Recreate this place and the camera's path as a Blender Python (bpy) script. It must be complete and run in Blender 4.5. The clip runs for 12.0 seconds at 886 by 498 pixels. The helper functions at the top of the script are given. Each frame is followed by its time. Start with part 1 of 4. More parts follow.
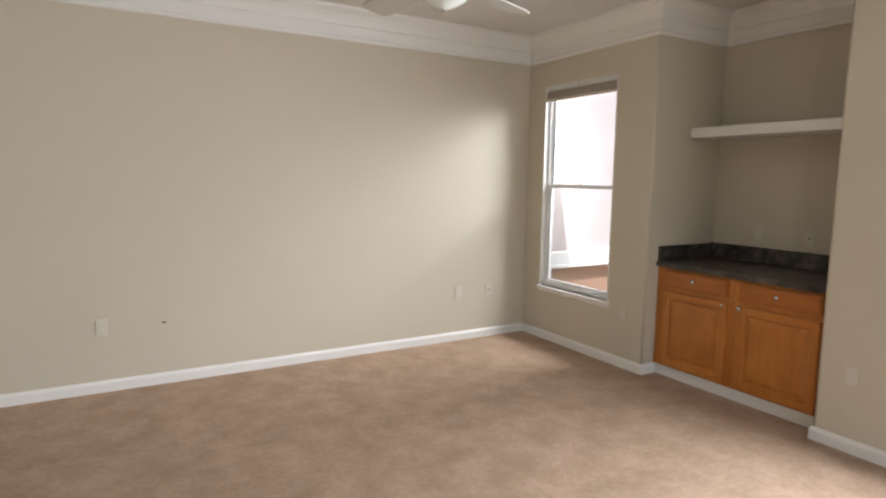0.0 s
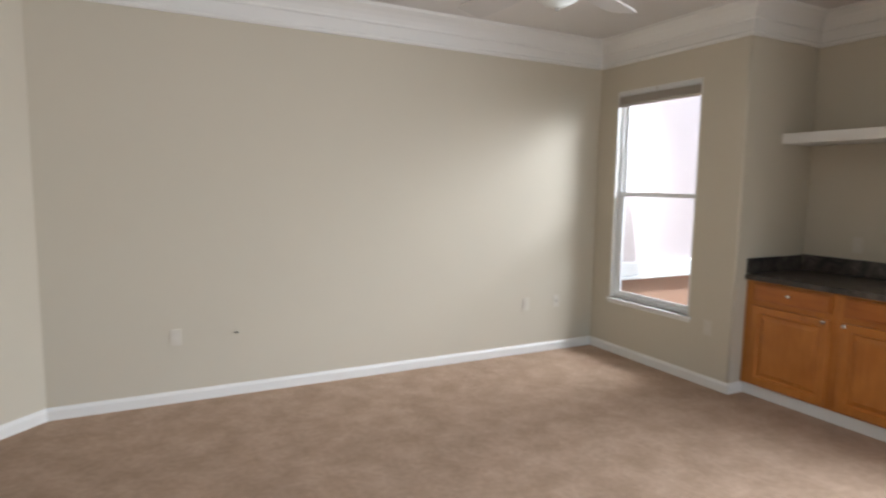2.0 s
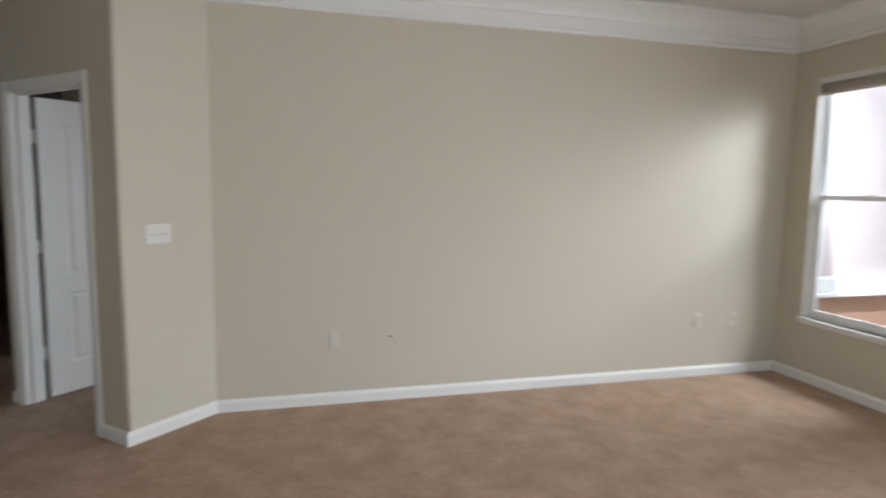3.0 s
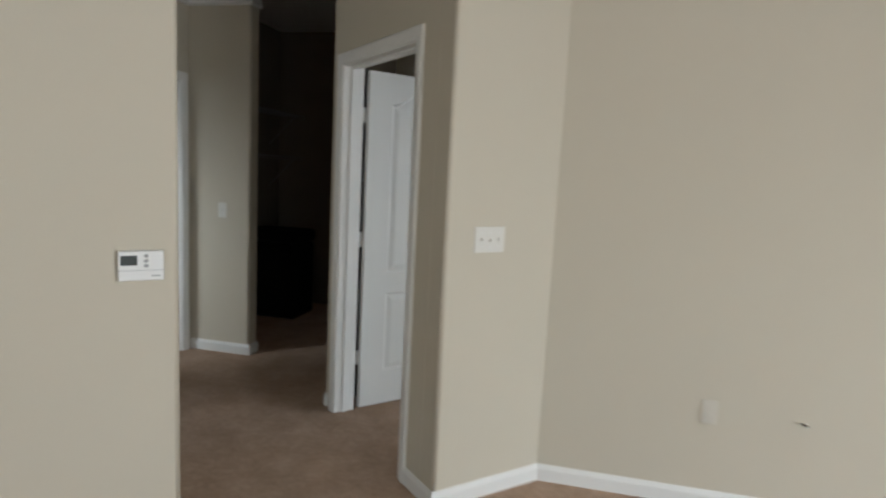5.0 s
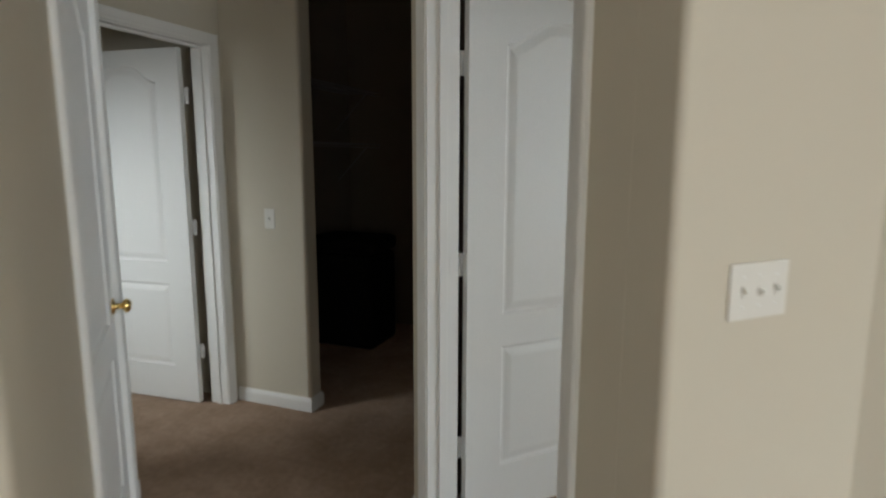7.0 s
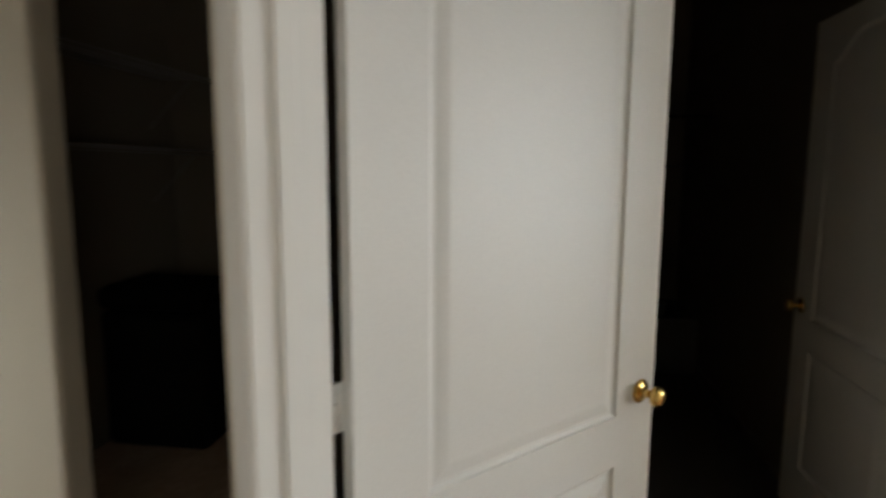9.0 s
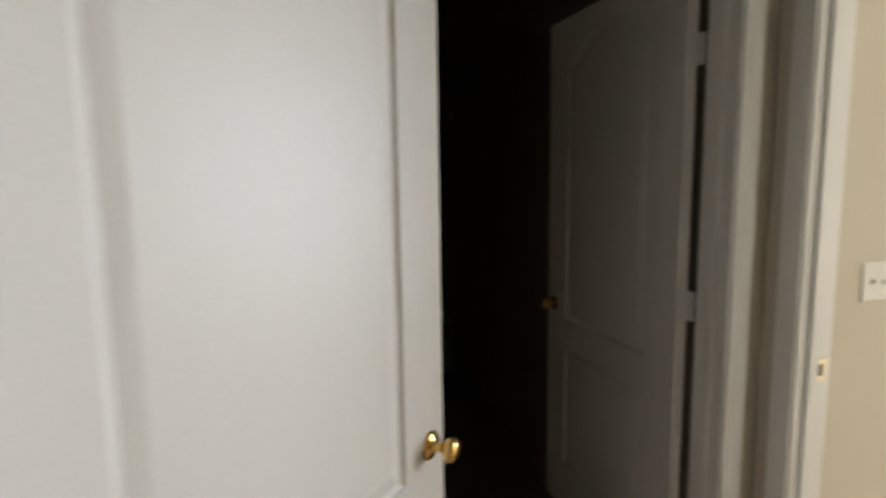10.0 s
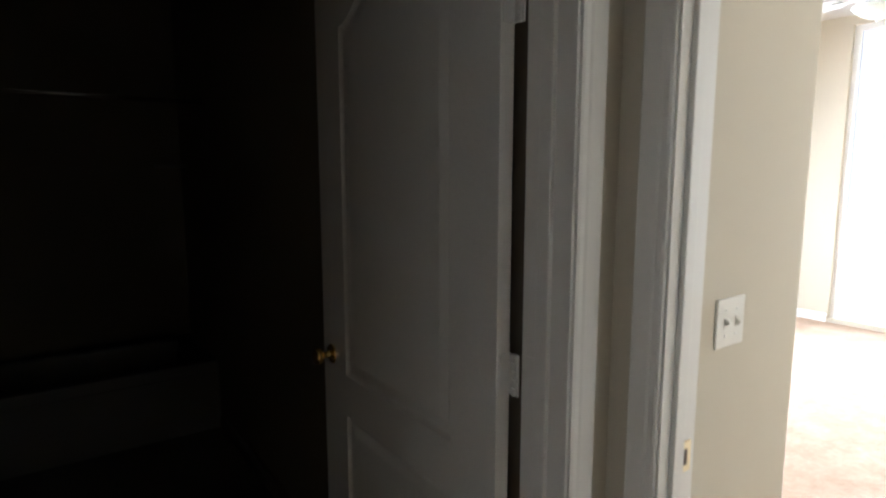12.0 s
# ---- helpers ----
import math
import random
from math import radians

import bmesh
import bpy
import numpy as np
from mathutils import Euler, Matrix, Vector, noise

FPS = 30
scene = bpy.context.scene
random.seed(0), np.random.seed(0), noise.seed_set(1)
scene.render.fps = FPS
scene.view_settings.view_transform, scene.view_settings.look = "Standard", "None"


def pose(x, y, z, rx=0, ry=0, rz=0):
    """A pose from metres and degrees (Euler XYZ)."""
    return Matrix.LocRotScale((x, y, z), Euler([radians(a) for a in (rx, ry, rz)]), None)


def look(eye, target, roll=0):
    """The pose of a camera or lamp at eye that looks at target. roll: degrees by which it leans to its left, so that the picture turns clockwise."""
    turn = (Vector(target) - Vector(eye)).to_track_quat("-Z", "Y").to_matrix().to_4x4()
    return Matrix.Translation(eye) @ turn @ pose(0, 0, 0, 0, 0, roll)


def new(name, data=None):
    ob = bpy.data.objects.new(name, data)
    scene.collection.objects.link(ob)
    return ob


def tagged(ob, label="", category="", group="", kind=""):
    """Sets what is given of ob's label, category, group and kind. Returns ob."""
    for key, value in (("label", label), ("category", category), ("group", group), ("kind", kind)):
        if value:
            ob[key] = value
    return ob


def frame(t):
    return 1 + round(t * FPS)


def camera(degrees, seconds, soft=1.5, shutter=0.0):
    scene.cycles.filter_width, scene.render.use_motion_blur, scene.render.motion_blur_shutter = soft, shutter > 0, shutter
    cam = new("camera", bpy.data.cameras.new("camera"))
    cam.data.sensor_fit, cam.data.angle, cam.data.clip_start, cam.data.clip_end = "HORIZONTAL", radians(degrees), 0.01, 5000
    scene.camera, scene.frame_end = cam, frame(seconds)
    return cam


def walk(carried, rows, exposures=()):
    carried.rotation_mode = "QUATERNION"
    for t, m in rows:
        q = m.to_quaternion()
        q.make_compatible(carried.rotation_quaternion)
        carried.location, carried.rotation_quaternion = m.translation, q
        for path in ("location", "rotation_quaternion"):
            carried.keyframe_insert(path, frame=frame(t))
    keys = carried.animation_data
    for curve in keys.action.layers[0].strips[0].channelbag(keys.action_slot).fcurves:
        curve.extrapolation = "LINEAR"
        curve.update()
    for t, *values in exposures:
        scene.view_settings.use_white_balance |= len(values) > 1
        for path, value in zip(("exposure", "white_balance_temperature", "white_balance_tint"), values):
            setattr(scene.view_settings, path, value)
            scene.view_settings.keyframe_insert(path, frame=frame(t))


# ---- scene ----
cam = camera(74.2, 12.0, soft=2.2, shutter=0.7)
PATH = [
    (0, (0.821, -4.676, 1.555), (1.818, -2.96, 1.311), 0.85),
    (1, (0.772, -4.542, 1.586), (1.845, -2.874, 1.327), 0.99),
    (1.5, (0.681, -4.439, 1.539), (1.711, -2.741, 1.304), 1.24),
    (2, (0.584, -4.37, 1.549), (1.497, -2.604, 1.33), 0.92),
    (2.5, (0.531, -4.25, 1.553), (1.27, -2.403, 1.34), 0.97),
    (3, (0.48, -4.03, 1.529), (0.987, -2.107, 1.315), 0.92),
    (3.5, (0.455, -3.785, 1.523), (0.664, -1.809, 1.301), 0.46),
    (3.7, (0.421, -3.671, 1.531), (0.551, -1.689, 1.298), 0.28),
    (5.5, (-0.045, -2.5, 1.495), (-0.618, -0.604, 1.214), 1.93),
    (6, (-0.186, -2.185, 1.488), (-0.823, -0.316, 1.17), -0.62),
    (6.5, (-0.318, -1.874, 1.476), (-1.01, -0.024, 1.162), -0.2),
    (6.7, (-0.366, -1.753, 1.478), (-1.075, 0.09, 1.163), 0.1),
    (8.3, (-0.77, -0.737, 1.487), (-1.378, 1.15, 1.209), 0.1),
    (8.5, (-0.793, -0.642, 1.488), (-1.345, 1.261, 1.214), 0.16),
    (9, (-0.855, -0.395, 1.477), (-1.15, 1.564, 1.207), 0.24),
    (9.5, (-0.872, -0.206, 1.5), (-0.739, 1.77, 1.222), -2.06),
    (10, (-0.855, -0.022, 1.49), (-0.313, 1.884, 1.22), -0.84),
    (10.5, (-0.812, 0.11, 1.515), (0.04, 1.898, 1.241), -1.2),
    (11, (-0.725, 0.246, 1.505), (0.287, 1.95, 1.234), 0.33),
    (11.5, (-0.599, 0.41, 1.493), (0.532, 2.04, 1.242), -0.42),
    (12, (-0.472, 0.56, 1.496), (0.676, 2.174, 1.223), -0.02),
]
walk(cam, [(t, look(eye, target, roll)) for t, eye, target, roll in PATH],
     exposures=[(0.0, 1.89, 5980, 10), (1.5, 1.86, 5720, 10), (2.5, 1.82, 5620, 8), (3.5, 1.65, 5550, 8), (5.5, 1.93, 5680, 4), (6.5, 1.9, 5760, 4), (8.5, 2.0, 6300, 6), (9.5, 2.38, 6350, 7), (10.0, 2.62, 6100, 8), (11.0, 2.66, 5750, 9), (12.0, 2.54, 5500, 9)])

# ---------------------------------------------------------------- world and light
world = bpy.data.worlds.new("world")
scene.world = world
world.use_nodes = True
wn = world.node_tree.nodes
sky = wn.new("ShaderNodeTexSky")
sky.sky_type = "NISHITA"
sky.sun_disc = False
sky.sun_elevation = radians(70)
sky.sun_rotation = radians(210)
world.node_tree.links.new(sky.outputs[0], wn["Background"].inputs[0])
wn["Background"].inputs[1].default_value = 0.085

sun_data = bpy.data.lights.new("sun", "SUN")
sun_data.energy = 3.2
sun_data.angle = radians(0.5)
sun_data.color = (1.0, 0.96, 0.92)
sun = new("sun", sun_data)
sun.matrix_world = look((-2.0, -3.4, 10.8), (0, 0, 0))


def window_light(name, eye, target, w, h, power, color=(1.0, 0.985, 0.96), spread=150):
    data = bpy.data.lights.new(name, "AREA")
    data.shape = "RECTANGLE"
    data.size, data.size_y, data.energy, data.color = w, h, power, color
    data.spread = radians(spread)
    ob = new(name, data)
    ob.matrix_world = look(eye, target)
    return ob


window_light("daylight_window_2", (4.40, -3.72, 1.45), (0.5, -3.0, 0.9), 0.9, 1.8, 23)
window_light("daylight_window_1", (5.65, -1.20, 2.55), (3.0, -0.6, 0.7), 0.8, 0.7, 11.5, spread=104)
# Added lamp in an unseen opening, set where it misses the closet.
window_light("fill_south_east", (3.1, -6.62, 1.05), (2.4, -1.0, 0.55), 2.2, 1.95, 3.8, spread=130)
# Added fill lamp: lifts the walls that face south and west.
window_light("fill_south", (-0.2, -6.62, 1.3), (-0.2, -1.0, 1.2), 1.2, 1.5, 6.5, color=(1.0, 0.96, 0.9), spread=140)
window_light("daylight_bedroom", (5.76, 1.68, 1.27), (2.0, 1.7, 0.3), 2.46, 2.42, 27, color=(0.94, 0.97, 1.0), spread=140)
# Added fill lamp: brightens the bedroom without shining straight onto door 1.
window_light("fill_bedroom_north", (3.6, 4.42, 1.4), (3.4, 1.5, 0.6), 1.9, 1.7, 38, color=(0.94, 0.97, 1.0))
window_light("daylight_room_3", (-4.2, -0.42, 1.4), (-3.35, 1.1, 0.7), 1.0, 1.3, 1.8, spread=75)

# ---------------------------------------------------------------- materials


def material(name, color, rough=0.6, metal=0.0, spec=0.5, vary=0.06, scale=3.0, grain=0.0, grain_scale=300.0, bump=0.0):
    """Colour that drifts by vary at two sizes, with a fine relief of depth bump (metres)."""
    m = bpy.data.materials.new(name)
    m.use_nodes = True
    n, l = m.node_tree.nodes, m.node_tree.links
    b = n["Principled BSDF"]
    b.inputs["Roughness"].default_value = rough
    b.inputs["Metallic"].default_value = metal
    b.inputs["Specular IOR Level"].default_value = spec
    co = n.new("ShaderNodeTexCoord")
    big = n.new("ShaderNodeTexNoise")
    big.inputs["Scale"].default_value, big.inputs["Detail"].default_value = scale, 4.0
    fine = n.new("ShaderNodeTexNoise")
    fine.inputs["Scale"].default_value, fine.inputs["Detail"].default_value = grain_scale, 3.0
    l.new(co.outputs["Object"], big.inputs["Vector"])
    l.new(co.outputs["Object"], fine.inputs["Vector"])
    mix = n.new("ShaderNodeMix")
    mix.data_type = "RGBA"
    mix.inputs[6].default_value = (*[c * (1 - vary) for c in color], 1)
    mix.inputs[7].default_value = (*[min(1, c * (1 + vary)) for c in color], 1)
    l.new(big.outputs["Fac"], mix.inputs[0])
    out = mix.outputs[2]
    if grain:
        g = n.new("ShaderNodeMix")
        g.data_type, g.blend_type = "RGBA", "MULTIPLY"
        g.inputs[0].default_value = grain
        ramp = n.new("ShaderNodeMapRange")
        ramp.inputs[1].default_value, ramp.inputs[2].default_value = 0.3, 0.7
        ramp.inputs[3].default_value, ramp.inputs[4].default_value = 0.4, 1.25
        l.new(fine.outputs["Fac"], ramp.inputs[0])
        l.new(out, g.inputs[6])
        l.new(ramp.outputs[0], g.inputs[7])
        out = g.outputs[2]
    l.new(out, b.inputs["Base Color"])
    if bump:
        bp = n.new("ShaderNodeBump")
        bp.inputs["Distance"].default_value = bump
        bp.inputs["Strength"].default_value = 0.6
        l.new(fine.outputs["Fac"], bp.inputs["Height"])
        l.new(bp.outputs["Normal"], b.inputs["Normal"])
    return m


def carpet_material():
    m = bpy.data.materials.new("carpet")
    m.use_nodes = True
    n, l = m.node_tree.nodes, m.node_tree.links
    b = n["Principled BSDF"]
    b.inputs["Roughness"].default_value = 0.95
    b.inputs["Specular IOR Level"].default_value = 0.1
    b.inputs["Sheen Weight"].default_value = 0.04
    co = n.new("ShaderNodeTexCoord")
    def tex(scale, detail, rough=0.6, warp=0.0):
        t = n.new("ShaderNodeTexNoise")
        t.inputs["Scale"].default_value, t.inputs["Detail"].default_value, t.inputs["Roughness"].default_value = scale, detail, rough
        t.inputs["Distortion"].default_value = warp
        l.new(co.outputs["Object"], t.inputs["Vector"])
        return t.outputs["Fac"]
    patches, tufts, pile = tex(4.6, 4.0, 0.6, 0.2), tex(30.0, 3.0), tex(260.0, 2.0)
    ramp = n.new("ShaderNodeValToRGB")
    ramp.color_ramp.elements[0].position, ramp.color_ramp.elements[1].position = 0.34, 0.66
    ramp.color_ramp.elements[0].color = (0.400, 0.281, 0.193, 1)
    ramp.color_ramp.elements[1].color = (0.500, 0.360, 0.258, 1)
    l.new(patches, ramp.inputs[0])
    col = ramp.outputs[0]
    for src, lo, hi in ((tufts, 0.90, 1.10), (pile, 0.85, 1.13)):
        mr = n.new("ShaderNodeMapRange")
        mr.inputs[1].default_value, mr.inputs[2].default_value = 0.3, 0.7
        mr.inputs[3].default_value, mr.inputs[4].default_value = lo, hi
        l.new(src, mr.inputs[0])
        mx = n.new("ShaderNodeMix")
        mx.data_type, mx.blend_type = "RGBA", "MULTIPLY"
        mx.inputs[0].default_value = 1.0
        l.new(col, mx.inputs[6])
        l.new(mr.outputs[0], mx.inputs[7])
        col = mx.outputs[2]
    l.new(col, b.inputs["Base Color"])
    add = n.new("ShaderNodeMath")
    add.operation = "MULTIPLY_ADD"
    add.inputs[1].default_value = 0.5
    l.new(tufts, add.inputs[0])
    l.new(pile, add.inputs[2])
    bp = n.new("ShaderNodeBump")
    bp.inputs["Distance"].default_value, bp.inputs["Strength"].default_value = 0.008, 0.7
    l.new(add.outputs[0], bp.inputs["Height"])
    l.new(bp.outputs["Normal"], b.inputs["Normal"])
    return m


def wood_material(name, dark, light, along):
    """Stained maple: long soft streaks along one axis, satin lacquer."""
    m = bpy.data.materials.new(name)
    m.use_nodes = True
    n, l = m.node_tree.nodes, m.node_tree.links
    b = n["Principled BSDF"]
    b.inputs["Roughness"].default_value = 0.36
    co, mp = n.new("ShaderNodeTexCoord"), n.new("ShaderNodeMapping")
    mp.inputs["Scale"].default_value = [1.3 if a == along else 14.0 for a in "xyz"]
    l.new(co.outputs["Object"], mp.inputs["Vector"])
    t = n.new("ShaderNodeTexNoise")
    t.inputs["Scale"].default_value, t.inputs["Detail"].default_value, t.inputs["Distortion"].default_value = 2.2, 6.0, 0.8
    l.new(mp.outputs[0], t.inputs["Vector"])
    blot = n.new("ShaderNodeTexNoise")
    blot.inputs["Scale"].default_value = 5.0
    l.new(co.outputs["Object"], blot.inputs["Vector"])
    mixf = n.new("ShaderNodeMath")
    mixf.operation = "MULTIPLY_ADD"
    mixf.inputs[1].default_value = 0.5
    half = n.new("ShaderNodeMath")
    half.operation = "MULTIPLY"
    half.inputs[1].default_value = 0.5
    l.new(t.outputs["Fac"], half.inputs[0])
    l.new(blot.outputs["Fac"], mixf.inputs[0])
    l.new(half.outputs[0], mixf.inputs[2])
    ramp = n.new("ShaderNodeValToRGB")
    ramp.color_ramp.elements[0].position, ramp.color_ramp.elements[1].position = 0.33, 0.68
    ramp.color_ramp.elements[0].color, ramp.color_ramp.elements[1].color = (*dark, 1), (*light, 1)
    l.new(mixf.outputs[0], ramp.inputs[0])
    l.new(ramp.outputs[0], b.inputs["Base Color"])
    bp = n.new("ShaderNodeBump")
    bp.inputs["Distance"].default_value, bp.inputs["Strength"].default_value = 0.0008, 0.4
    l.new(t.outputs["Fac"], bp.inputs["Height"])
    l.new(bp.outputs["Normal"], b.inputs["Normal"])
    return m


def laminate_material():
    """Dark charcoal laminate with brown and grey stone mottling."""
    m = bpy.data.materials.new("stone_laminate")
    m.use_nodes = True
    n, l = m.node_tree.nodes, m.node_tree.links
    b = n["Principled BSDF"]
    b.inputs["Roughness"].default_value = 0.3
    co = n.new("ShaderNodeTexCoord")
    t, f = n.new("ShaderNodeTexNoise"), n.new("ShaderNodeTexNoise")
    t.inputs["Scale"].default_value, t.inputs["Detail"].default_value, t.inputs["Distortion"].default_value = 9.0, 8.0, 1.2
    f.inputs["Scale"].default_value, f.inputs["Detail"].default_value = 70.0, 4.0
    l.new(co.outputs["Object"], t.inputs["Vector"])
    l.new(co.outputs["Object"], f.inputs["Vector"])
    ramp = n.new("ShaderNodeValToRGB")
    e = ramp.color_ramp.elements
    e[0].position, e[0].color = 0.35, (0.018, 0.016, 0.014, 1)
    e[1].position, e[1].color = 0.72, (0.14, 0.12, 0.10, 1)
    mid = e.new(0.52)
    mid.color = (0.052, 0.044, 0.037, 1)
    add = n.new("ShaderNodeMath")
    add.operation = "MULTIPLY_ADD"
    add.inputs[1].default_value = 0.3
    sub = n.new("ShaderNodeMath")
    sub.operation = "SUBTRACT"
    sub.inputs[1].default_value = 0.15
    l.new(f.outputs["Fac"], add.inputs[0])
    l.new(t.outputs["Fac"], sub.inputs[0])
    l.new(sub.outputs[0], add.inputs[2])
    l.new(add.outputs[0], ramp.inputs[0])
    l.new(ramp.outputs[0], b.inputs["Base Color"])
    return m


WALL = material("wall_paint", (0.584, 0.531, 0.424), 0.75, spec=0.25, vary=0.02, scale=1.2, grain=0.04, grain_scale=420.0, bump=0.0006)
CEIL = material("ceiling_paint", (0.69, 0.665, 0.63), 0.9, spec=0.15, vary=0.02, scale=1.5, grain=0.06, grain_scale=220.0, bump=0.002)
TRIM = material("trim_paint", (0.785, 0.77, 0.73), 0.42, vary=0.02, scale=4.0)
DOORP = material("door_paint", (0.765, 0.75, 0.712), 0.43, vary=0.02, scale=2.5, grain=0.05, grain_scale=180.0, bump=0.0002)
CARPET = carpet_material()
MAPLE_V = wood_material("honey_maple_upright", (0.38, 0.128, 0.019), (0.53, 0.205, 0.036), "z")
MAPLE_H = wood_material("honey_maple_level", (0.33, 0.10, 0.015), (0.44, 0.15, 0.025), "y")
LAMINATE = laminate_material()
NICKEL = material("satin_nickel", (0.62, 0.60, 0.56), 0.25, metal=1.0, vary=0.03)
BRASS = material("polished_brass", (0.80, 0.56, 0.20), 0.14, metal=1.0, vary=0.04, scale=30.0)
PLASTIC = material("white_plastic", (0.80, 0.79, 0.76), 0.35, vary=0.015)
ALMOND = material("almond_plastic", (0.615, 0.57, 0.485), 0.4, vary=0.02)
SWITCH = material("off_white_plastic", (0.70, 0.675, 0.61), 0.4, vary=0.015)
SLOT = material("slot_plastic", (0.66, 0.63, 0.565), 0.4, vary=0.02)
IVORY = material("grey_plastic", (0.33, 0.33, 0.32), 0.4, vary=0.03)
LCD = material("lcd_glass", (0.055, 0.065, 0.060), 0.18, vary=0.08, scale=40.0)
HINGE = material("painted_steel", (0.70, 0.69, 0.66), 0.38, vary=0.05, scale=60.0)
BLIND = material("blind_slats", (0.52, 0.45, 0.36), 0.5, vary=0.06, scale=8.0)
VINYL = material("window_vinyl", (0.80, 0.80, 0.79), 0.4, vary=0.02)
STUCCO = material("pink_stucco", (0.56, 0.485, 0.475), 0.9, spec=0.1, vary=0.04, scale=1.0, grain=0.12, grain_scale=60.0, bump=0.004)
TERRA = material("terracotta_paint", (0.36, 0.22, 0.15), 0.85, spec=0.2, vary=0.08, scale=2.0, grain=0.15, grain_scale=60.0, bump=0.003)
BALCONY = material("balcony_tile", (0.46, 0.32, 0.23), 0.7, spec=0.3, vary=0.08, scale=3.0, grain=0.1, grain_scale=40.0, bump=0.002)
FANBLADE = material("fan_blade_white", (0.55, 0.53, 0.50), 0.45, vary=0.03, scale=6.0)
FROST = material("frosted_glass", (0.75, 0.78, 0.74), 0.25, vary=0.03)
DARKBOX = material("black_fabric", (0.007, 0.0065, 0.006), 0.9, spec=0.1, vary=0.2, scale=20.0)
# White enamel with the bathroom's darkness put into its colour.
SHADED_ENAMEL = material("shaded_enamel", (0.15, 0.142, 0.13), 0.15, vary=0.01)
BRONZE = material("dark_bronze", (0.06, 0.045, 0.035), 0.4, metal=0.6, vary=0.1)
# White coated wire, greyed so that the closet's shade is in the colour.
SHADED_WIRE = material("shaded_coated_wire", (0.2, 0.19, 0.175), 0.5, vary=0.05)
# Darkened wall paint: the shade of the unlit closet and bathroom, as colour.
SHADED_WALL = material("shaded_wall_paint", (0.17, 0.142, 0.105), 0.7, spec=0.25, vary=0.04, scale=1.2, grain=0.04, grain_scale=420.0, bump=0.0006)
PALE_BRASS = material("worn_brass", (0.78, 0.68, 0.46), 0.4, metal=0.8, vary=0.06, scale=60.0)
# Floor tile colour lowered to carry the shade of the bathroom.
SHADED_TILE = material("shaded_bath_tile", (0.11, 0.095, 0.08), 0.5, vary=0.1, scale=6.0)


def glass_material():
    m = bpy.data.materials.new("window_glass")
    m.use_nodes = True
    n, l = m.node_tree.nodes, m.node_tree.links
    n.remove(n["Principled BSDF"])
    clear, gloss, mix = n.new("ShaderNodeBsdfTransparent"), n.new("ShaderNodeBsdfGlossy"), n.new("ShaderNodeMixShader")
    clear.inputs["Color"].default_value = (0.96, 0.98, 0.975, 1)
    gloss.inputs["Roughness"].default_value = 0.02
    fr = n.new("ShaderNodeFresnel")
    fr.inputs["IOR"].default_value = 1.3
    l.new(fr.outputs[0], mix.inputs[0])
    l.new(clear.outputs[0], mix.inputs[1])
    l.new(gloss.outputs[0], mix.inputs[2])
    l.new(mix.outputs[0], n["Material Output"].inputs["Surface"])
    return m


GLASS = glass_material()

# ---------------------------------------------------------------- builders


def mesh_of(bm, name, mat, smooth=False):
    bmesh.ops.recalc_face_normals(bm, faces=bm.faces)
    me = bpy.data.meshes.new(name)
    if smooth:
        for f in bm.faces:
            f.smooth = True
    bm.to_mesh(me)
    bm.free()
    me.materials.append(mat)
    return me


def part(name, bm, mat, parent=None, label="", smooth=False):
    ob = new(name, mesh_of(bm, name, mat, smooth))
    if parent is not None:
        ob.parent = parent
    if label:
        ob["label"] = label
    return ob


def thing(name, m, label, category, group="", kind=""):
    ob = new(name)
    ob.empty_display_size = 0.05
    ob.matrix_world = m
    return tagged(ob, label, category, group, kind)


def structure(name, bm, mat, label, category, parent=None):
    return tagged(part(name, bm, mat, parent), label, category, kind="structure")


def box(bm, x0, y0, z0, x1, y1, z1, bevel=0.0, m=None):
    vs = [bm.verts.new((x, y, z)) for x in (x0, x1) for y in (y0, y1) for z in (z0, z1)]
    fs = [bm.faces.new([vs[i] for i in q]) for q in ((0, 1, 3, 2), (4, 6, 7, 5), (0, 4, 5, 1), (2, 3, 7, 6), (0, 2, 6, 4), (1, 5, 7, 3))]
    if bevel:
        es = list({e for f in fs for e in f.edges})
        r = bmesh.ops.bevel(bm, geom=es, offset=bevel, segments=2, affect="EDGES", profile=0.5)
        vs = list({v for v in vs if v.is_valid} | set(r["verts"]))
    if m is not None:
        bmesh.ops.transform(bm, matrix=m, verts=vs)
    return vs


def new_box(*a, **k):
    bm = bmesh.new()
    box(bm, *a, **k)
    return bm


def lathe(bm, profile, m=None, seg=24):
    """Turns (radius, height) rows about z."""
    rings = []
    made = []
    for r, z in profile:
        if r < 1e-6:
            v = bm.verts.new((0, 0, z))
            rings.append([v])
            made.append(v)
        else:
            ring = [bm.verts.new((r * math.cos(2 * math.pi * i / seg), r * math.sin(2 * math.pi * i / seg), z)) for i in range(seg)]
            rings.append(ring)
            made += ring
    for a, b in zip(rings, rings[1:]):
        for i in range(seg):
            j = (i + 1) % seg
            if len(a) == 1 and len(b) > 1:
                bm.faces.new((a[0], b[i], b[j]))
            elif len(b) == 1 and len(a) > 1:
                bm.faces.new((a[i], a[j], b[0]))
            elif len(a) > 1:
                bm.faces.new((a[i], a[j], b[j], b[i]))
    if m is not None:
        bmesh.ops.transform(bm, matrix=m, verts=made)
    return made


